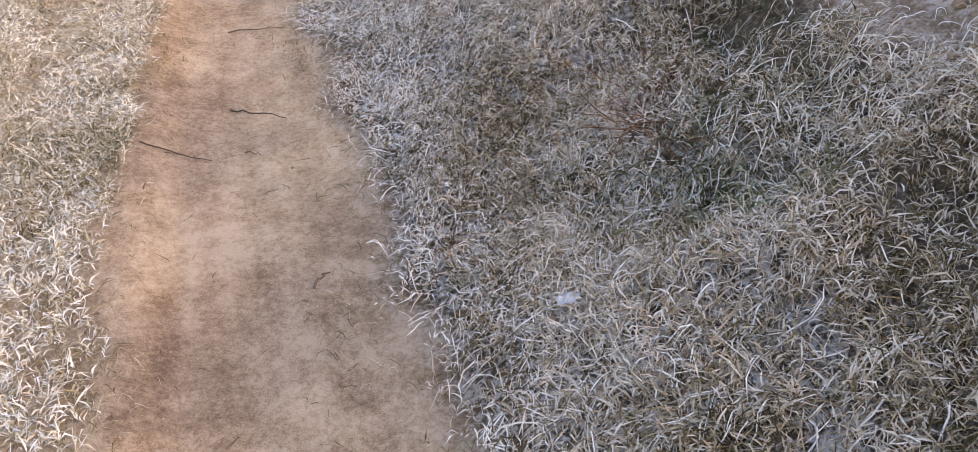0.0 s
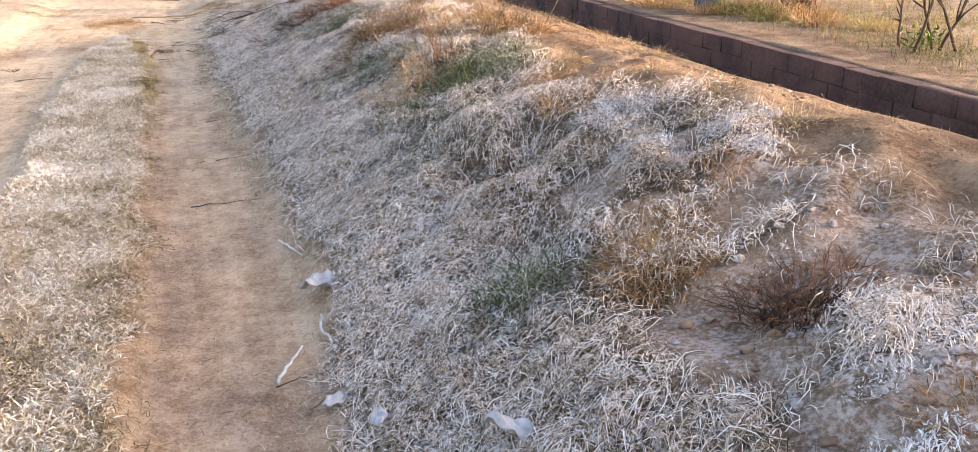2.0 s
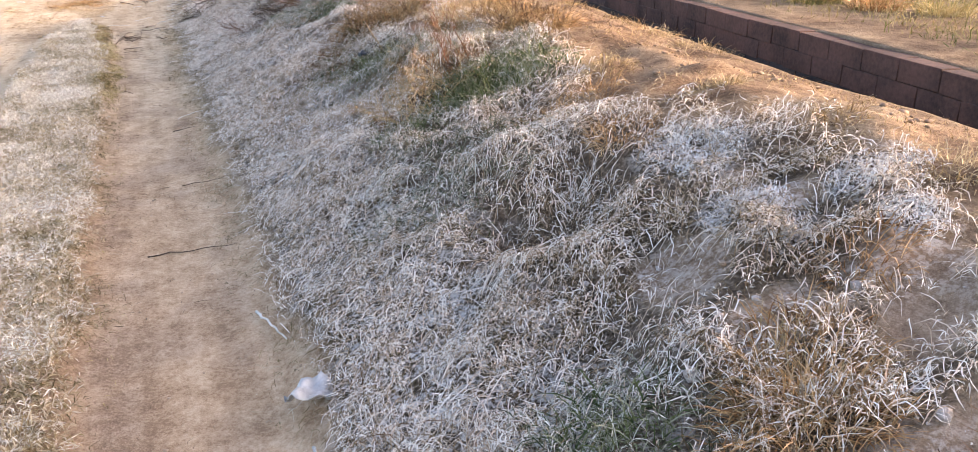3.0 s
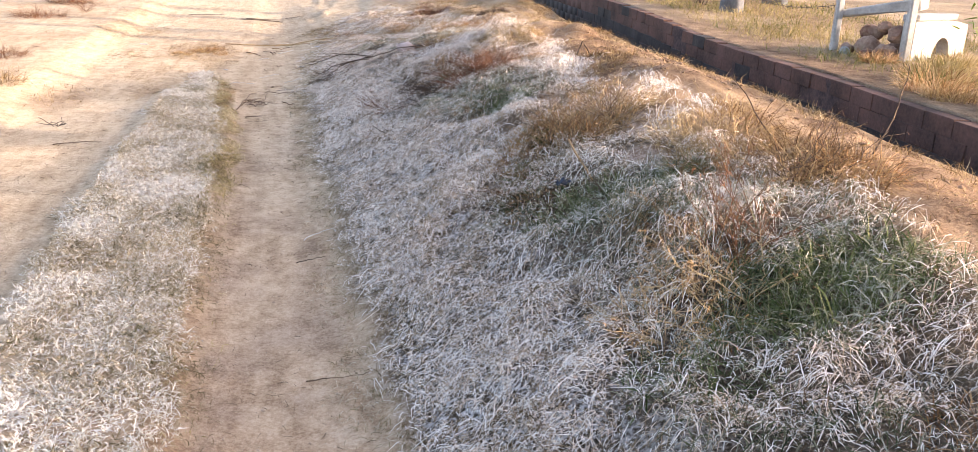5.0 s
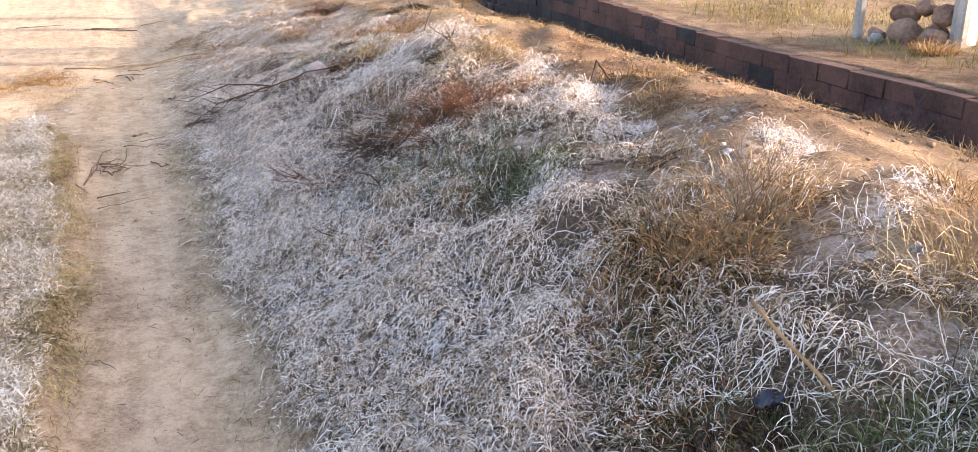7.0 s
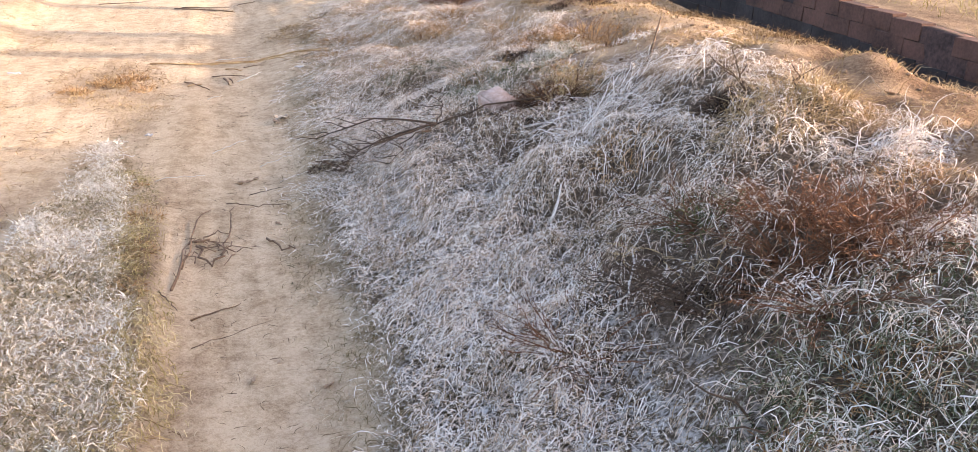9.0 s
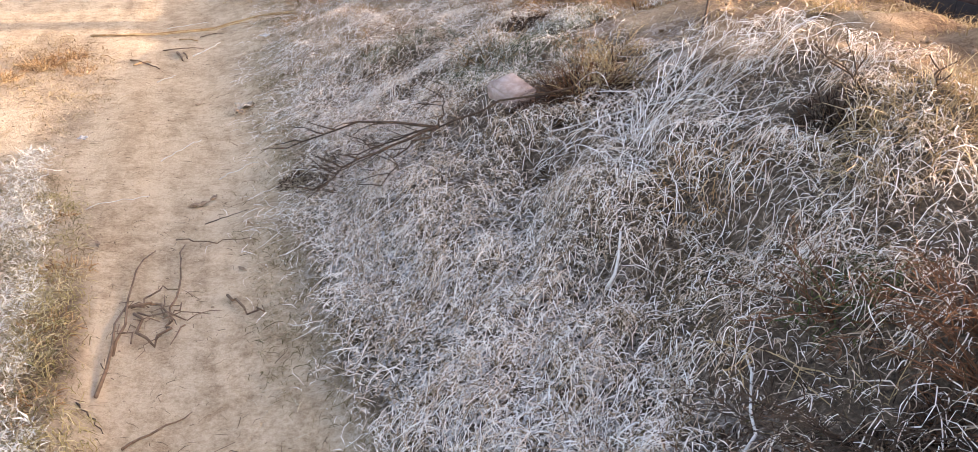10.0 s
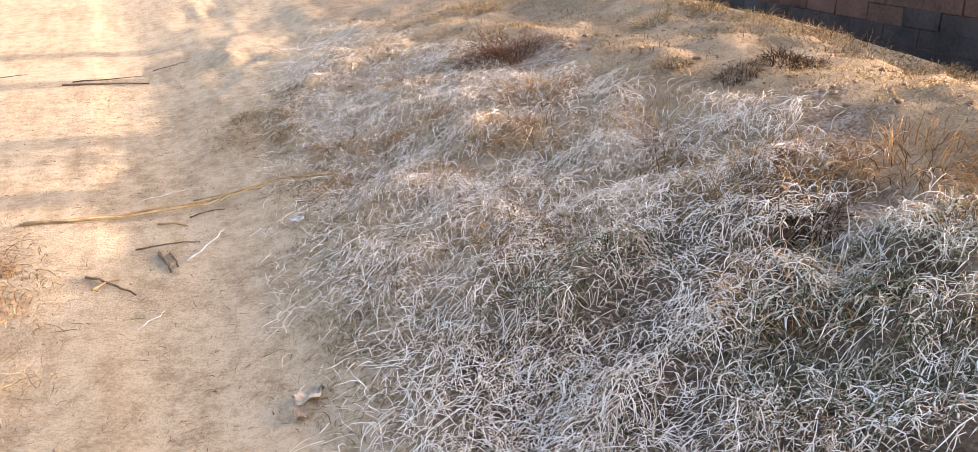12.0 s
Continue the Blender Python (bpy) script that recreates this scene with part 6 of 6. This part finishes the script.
# ---- beyond the channel ----
def tree(x, y, radius, mat, seed, label, high=4.2, lean=(0.0, 0.0), crown=700, flare=1.35):
    r = np.random.default_rng(seed)
    o = np.array([x, y, FIELD_Z - 0.03])
    e = thing("tree", o, label, "tree", "trees")
    hs = np.array([0, 0.06, 0.15, 0.35, 0.7, 1.2, 1.8, 2.4, 3.0])
    path = np.column_stack([lean[0] * hs + 0.03 * np.sin(hs * 2 + seed), lean[1] * hs + 0.03 * np.cos(hs * 1.7 + seed), hs])
    rad = radius * np.interp(hs, [0, 0.06, 0.15, 0.35, 1.2, 3.0], [flare, 1.22, 1.1, 1.0, 0.92, 0.7])
    sides = 18
    ang = np.linspace(0, 2 * np.pi, sides, endpoint=False)
    A, H = np.meshgrid(ang, hs)
    lob = 1 + 0.10 * np.sin(3 * A + seed) * np.exp(-H * 2) + 0.05 * np.sin(7 * A + 3 * H) + 0.04 * r.normal(0, 1, A.shape)
    V = np.stack([path[:, None, 0] + rad[:, None] * lob * np.cos(A), path[:, None, 1] + rad[:, None] * lob * np.sin(A), H], -1).reshape(-1, 3)
    i, j = np.meshgrid(np.arange(len(hs) - 1), np.arange(sides), indexing="ij")
    a, b = i * sides + j, i * sides + (j + 1) % sides
    part("trunk", smooth(mesh_from("trunk", V, [np.stack([a, b, b + sides, a + sides], -1).reshape(-1, 4)], mat)), e)
    limbs, tips = [], []
    for k in range(6):
        s = path[6 + k % 3]
        az = k * 1.05 + r.uniform(-0.3, 0.3)
        tip = s + np.array([1.3 * math.cos(az), 1.3 * math.sin(az), r.uniform(0.8, 1.6)])
        p = wander(s, tip, 0.06, 7, r)
        limbs.append(tube(p, radius * 0.35, 6, 0.3))
        tips += [p[4], p[5], p[6]]
    part("limb", smooth(mesh_from("limb", *joined(limbs), mat)), e)
    tips = np.repeat(np.array(tips), crown // len(tips), axis=0)
    n = len(tips)
    base = tips + r.normal(0, 0.32, (n, 3))
    v, f = blade_arrays(base, r.uniform(0, 6.28, n), r.uniform(-0.8, 0.8, n), r.uniform(0, 0.8, n), r.uniform(0.08, 0.16, n), r.uniform(0.02, 0.04, n), r.normal(0, 0.3, n), r)
    part("crown", mesh_from("crown", v, f, LEAF_TREE), e)["kind"] = "stuff"
    return e


tree(4.48, 8.70, 0.098, BARK, 801, "tree with grey-blue whitewashed trunk beside the channel", lean=(0.09, 0.03))
shaggy = tree(5.16, 8.25, 0.13, ROUGHBARK, 802, "tree with shaggy reddish-brown bark beside the channel", flare=1.5)
tree(5.50, 14.30, 0.13, BARK, 803, "tree with whitewashed trunk beyond the channel")
tree(6.55, 15.10, 0.15, BARK, 804, "tree with whitewashed trunk beyond the channel")
tree(7.60, 16.80, 0.16, ROUGHBARK, 805, "brown-barked tree beyond the channel")
tree(8.60, 18.00, 0.18, ROUGHBARK, 806, "brown-barked tree beyond the channel")
r = np.random.default_rng(5)
fibres = []
for k in range(70):
    a, z1 = r.uniform(0, 6.28), r.uniform(0.5, 1.3)
    q = 0.135
    fibres.append(tube(wander((q * math.cos(a), q * math.sin(a), z1), ((q + 0.07) * math.cos(a), (q + 0.07) * math.sin(a), z1 - r.uniform(0.2, 0.5)), 0.015, 5, r), 0.007, 4, 0.4))
part("bark_strip", mesh_from("bark_strip", *joined(fibres), ROUGHBARK), shaggy, "hanging strips of dry bark")


def bare_shrub(x, y, seed):
    r = np.random.default_rng(seed)
    e = thing("bare_shrub", on_ground(x, y, -0.01), "leafless dark shrub with a few yellow-green leaves", "shrub")
    pieces, tips = [], []
    for k in range(5):
        p, t = spray(np.array([r.normal(0, 0.10), r.normal(0, 0.10), 0.0]), 1, 0.85, r, (0.9, 1.45), 0.011, 5)
        pieces += p
        tips += t
    part("stem", smooth(mesh_from("stem", *joined(pieces), TWIG)), e)
    n = 60
    base = np.column_stack([r.normal(-0.05, 0.07, n), r.normal(0.0, 0.07, n), r.uniform(0.02, 0.14, n)])
    v, f = blade_arrays(base, r.uniform(0, 6.28, n), r.uniform(0, 1.2, n), r.uniform(0, 1, n), r.uniform(0.03, 0.07, n), r.uniform(0.012, 0.022, n), r.normal(0, 0.4, n), r)
    part("foliage", mesh_from("foliage", v, f, LEAFY), e, "yellow-green leaves")["kind"] = "stuff"


bare_shrub(4.28, 5.95, 820)


def leafy_shrub(x, y, seed):
    r = np.random.default_rng(seed)
    e = thing("leafy_shrub", on_ground(x, y, -0.01), "slender shrub with yellow-green leaves beside a trunk", "shrub")
    pieces, tips = [], []
    for k in range(6):
        p, t = spray(np.array([r.normal(0, 0.06), r.normal(0, 0.06), 0.0]), 1, 1.2, r, (1.0, 1.5), 0.008, 5)
        pieces += p
        tips += t
    part("stem", smooth(mesh_from("stem", *joined(pieces), TWIG)), e)
    tips = np.repeat(np.array(tips), 10, axis=0)
    n = len(tips)
    v, f = blade_arrays(tips + r.normal(0, 0.06, (n, 3)), r.uniform(0, 6.28, n), r.uniform(-1.2, 0.6, n), r.uniform(0, 0.8, n), r.uniform(0.05, 0.10, n), r.uniform(0.012, 0.022, n), r.normal(0, 0.3, n), r)
    part("foliage", mesh_from("foliage", v, f, LEAFY), e)["kind"] = "stuff"


def shade_shrub(x, y, high, seed):
    r = np.random.default_rng(seed)
    e = thing("shade_shrub", on_ground(x, y, -0.01), "unseen leafy shrub added to shade the grass strip", "shrub", "low shrubs")
    pieces, tips = [], []
    for k in range(9):
        p, t = spray(np.array([r.normal(0, 0.15), r.normal(0, 0.15), 0.0]), 1, high, r, (0.8, 1.45), 0.006, 6)
        pieces += p
        tips += t
    part("stem", smooth(mesh_from("stem", *joined(pieces), TWIG)), e)
    tips = np.repeat(np.array(tips) * np.array([1, 1, 0.85]), 24, axis=0)
    n = len(tips)
    v, f = blade_arrays(np.maximum(tips * r.uniform(0.35, 1.0, (n, 1)) + r.normal(0, 0.07, (n, 3)), [-9, -9, 0.01]), r.uniform(0, 6.28, n), r.uniform(-0.8, 0.8, n), r.uniform(0, 0.8, n), r.uniform(0.05, 0.10, n), r.uniform(0.014, 0.026, n), r.normal(0, 0.3, n), r)
    part("foliage", mesh_from("foliage", v, f, LEAFY), e)["kind"] = "stuff"


# Row of shrubs added out of view to keep sun off the near strip.
for k, y in enumerate((-0.6, -0.1, 0.4, 0.9, 1.4, 1.9, 2.4, 2.9, 3.3)):
    shade_shrub(4.45 + 0.12 * (k % 2), y, 1.0 + 0.06 * (k % 3), 840 + k)
leafy_shrub(5.15, 9.75, 830)
leafy_shrub(5.45, 15.1, 831)


def post(x, y, h, w, seed, label):
    bm = box_bm(w, w * 0.9, h, 0.012, 0.004, np.random.default_rng(seed))
    ob = new("whitewashed_post", bm_mesh("whitewashed_post", bm, WHITEWASH))
    ob.location = (x, y, FIELD_Z - 0.04 + h / 2)
    return tagged(ob, label, "post", "posts")


post(5.03, 11.54, 1.15, 0.065, 1, "whitewashed concrete post beside a rubble heap")
post(5.23, 10.83, 1.15, 0.065, 2, "whitewashed concrete post at a low wall's end")


def arched_wall():
    """Low whitewashed wall with a round-headed opening."""
    e = thing("low_wall", (5.29, 10.83, FIELD_Z - 0.02), "low broken whitewashed wall with a round-headed opening", "wall")
    length, h, th, cx, rad = 0.95, 0.36, 0.11, 0.52, 0.15
    n = 12
    outline = [(0, 0), (cx - rad, 0)] + [(cx - rad * math.cos(math.pi * k / n), 0.06 + rad * math.sin(math.pi * k / n)) for k in range(n + 1)] + [(cx + rad, 0), (length, 0), (length, h * 0.86), (length * 0.8, h * 0.95), (length * 0.55, h), (0, h)]
    bm = bmesh.new()
    f = bm.faces.new([bm.verts.new((a, 0, b)) for a, b in outline])
    ext = bmesh.ops.extrude_face_region(bm, geom=[f])
    bmesh.ops.translate(bm, verts=[v for v in ext["geom"] if isinstance(v, bmesh.types.BMVert)], vec=(0, th, 0))
    bmesh.ops.recalc_face_normals(bm, faces=bm.faces[:])
    ob = part("wall_body", bm_mesh("wall_body", bm, WHITEWASH), e)
    ob.matrix_basis = Matrix.Rotation(radians(24), 4, "Z")
    cap = part("coping", bm_mesh("coping", box_bm(length * 0.72, th * 1.35, 0.05, 0.01, 0.003, np.random.default_rng(4)), WHITEWASH), e)
    cap.matrix_basis = Matrix.Rotation(radians(24), 4, "Z") @ Matrix.Translation((length * 0.36, th / 2, h + 0.027))


arched_wall()
beam = new("fallen_slab", bm_mesh("fallen_slab", box_bm(0.13, 0.80, 0.07, 0.012, 0.010, np.random.default_rng(6)), WHITEWASH))
beam.matrix_basis = Matrix.Translation((5.23, 11.20, FIELD_Z + 0.42)) @ Euler((radians(-10), 0, radians(16))).to_matrix().to_4x4()
tagged(beam, "broken whitewashed concrete slab resting on rubble", "slab")
for k, (x, y, s, z) in enumerate([(5.16, 10.98, 0.12, 0.07), (5.18, 11.23, 0.14, 0.09), (5.09, 11.42, 0.09, 0.05), (5.28, 11.02, 0.11, 0.22), (5.26, 11.34, 0.11, 0.21), (5.01, 11.34, 0.07, 0.04), (5.07, 11.11, 0.08, 0.04), (5.37, 11.17, 0.11, 0.07), (5.26, 11.17, 0.09, 0.26)]):
    ob = new("rubble_stone", bm_mesh("rubble_stone", lumpy(840 + k, (s, s * 0.8, s * 0.75), 0.12, 2), RUBBLE if k != 5 else WHITEWASH))
    ob.matrix_basis = Matrix.Translation((x, y, FIELD_Z + z - 0.01)) @ Matrix.Rotation(k * 2.1, 4, "Z")
    tagged(ob, "broken reddish stone in a rubble heap" if k != 5 else "broken whitewashed lump in a rubble heap", "stone", "rubble heap")


def fence_wire():
    e = thing("barbed_wire", (5.45, 14.18, FIELD_Z), "sagging rusty barbed wire strung between tree and post", "wire")
    a, b = np.array([0, 0, 0.42]), np.array([5.03 - 5.45, 11.54 - 14.18, 0.42])
    t = np.linspace(0, 1, 24)
    p = a + (b - a) * t[:, None]
    p[:, 2] -= 0.10 * np.sin(np.pi * t)
    part("strand", smooth(mesh_from("strand", *tube(p, 0.0035, 5, 1.0), WIRE)), e)
    barb = mesh_from("barb", *joined([tube(np.array([[0, -0.012, -0.018], [0, 0.0, 0.0], [0, 0.012, 0.018]]), 0.0022, 4, 1.0), tube(np.array([[0.012, 0.0, -0.018], [0, 0.0, 0.0], [-0.012, 0, 0.018]]), 0.0022, 4, 1.0)]), WIRE)
    for k in range(1, 23, 1):
        part("barb", barb, e).location = p[k]


fence_wire()


# ---- the channel's brick walls ----
def channel_wall(name, lip, out, label, first, last, y_parts):
    """Courses of brick on edge along the channel; the stretch y_parts as single bricks, the rest joined."""
    L, H, D = 0.285, 0.112, 0.11
    r = np.random.default_rng(17)
    depth = field_z(last) - WATER_Z + 0.10
    n = 60
    yy = np.linspace(first, last, n)
    xb = np.array([lip(v) for v in yy]) + out * 0.009
    V = []
    for q in (0, out * 0.12):
        for z in (np.full(n, WATER_Z - 0.10), field_z(yy) - 0.012):
            V.append(np.column_stack([xb + q, yy, z]))
    V = np.concatenate(V)
    k = np.arange(n - 1)

    def q4(a, b):
        return np.stack([a * n + k, a * n + k + 1, b * n + k + 1, b * n + k], 1)
    wall = new(name, mesh_from(name, V, [q4(0, 1), q4(1, 3), q4(3, 2)], MORTAR))
    tagged(wall, label, "wall", kind="structure")
    shapes, damp = [], []
    for s in range(6):
        bm = box_bm(D, L - 0.004, H - 0.002, 0.0025, 0.0016, r)
        shapes.append(bm_mesh("brick", bm, BRICK))
        # damp: the same bricks with the channel's shade put into their colour
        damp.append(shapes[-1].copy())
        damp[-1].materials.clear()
        damp[-1].materials.append(SHADEBRICK)
    rest, shaded_rest = [], []
    courses = int(depth / H)
    for c in range(courses):
        y = first + (L / 2 if c % 2 else 0)
        while y < last:
            x = lip(y) + out * (D / 2 + r.normal(0.003, 0.0022))
            z = float(field_z(y)) - 0.002 - H / 2 - c * H
            turn = math.atan((lip(y + 0.1) - lip(y - 0.1)) / 0.2)
            m = Matrix.Translation((x, y, z + r.normal(0, 0.002))) @ Matrix.Rotation(-turn + r.normal(0, 0.012), 4, "Z")
            # painted shade from the third course down, and on a few bricks above
            in_shade = c >= 2 or r.random() < 0.06
            me = (damp if in_shade else shapes)[int(r.integers(0, 6))]
            gone = r.random() < 0.02
            if not gone:
                if y_parts[0] < y < y_parts[1] and c < 6:
                    ob = new("brick", me)
                    ob.parent = wall
                    ob.matrix_basis = m
                else:
                    co = np.empty(len(me.vertices) * 3)
                    me.vertices.foreach_get("co", co)
                    M = np.array(m)
                    (shaded_rest if in_shade else rest).append((co.reshape(-1, 3) @ M[:3, :3].T + M[:3, 3], [np.array([list(p.vertices) for p in me.polygons if len(p.vertices) == s]) for s in (3, 4)]))
            y += L
    part("bricks", mesh_from("bricks", *joined(rest), BRICK), wall)["kind"] = "stuff"
    part("shaded_bricks", mesh_from("shaded_bricks", *joined(shaded_rest), SHADEBRICK), wall, "lower bricks with the channel's shade in their colour")["kind"] = "stuff"


channel_wall("wall_channel_far", lip_far, 1, "worn dark red brick wall of the water channel", 1.5, 26.0, (5.2, 16.6))
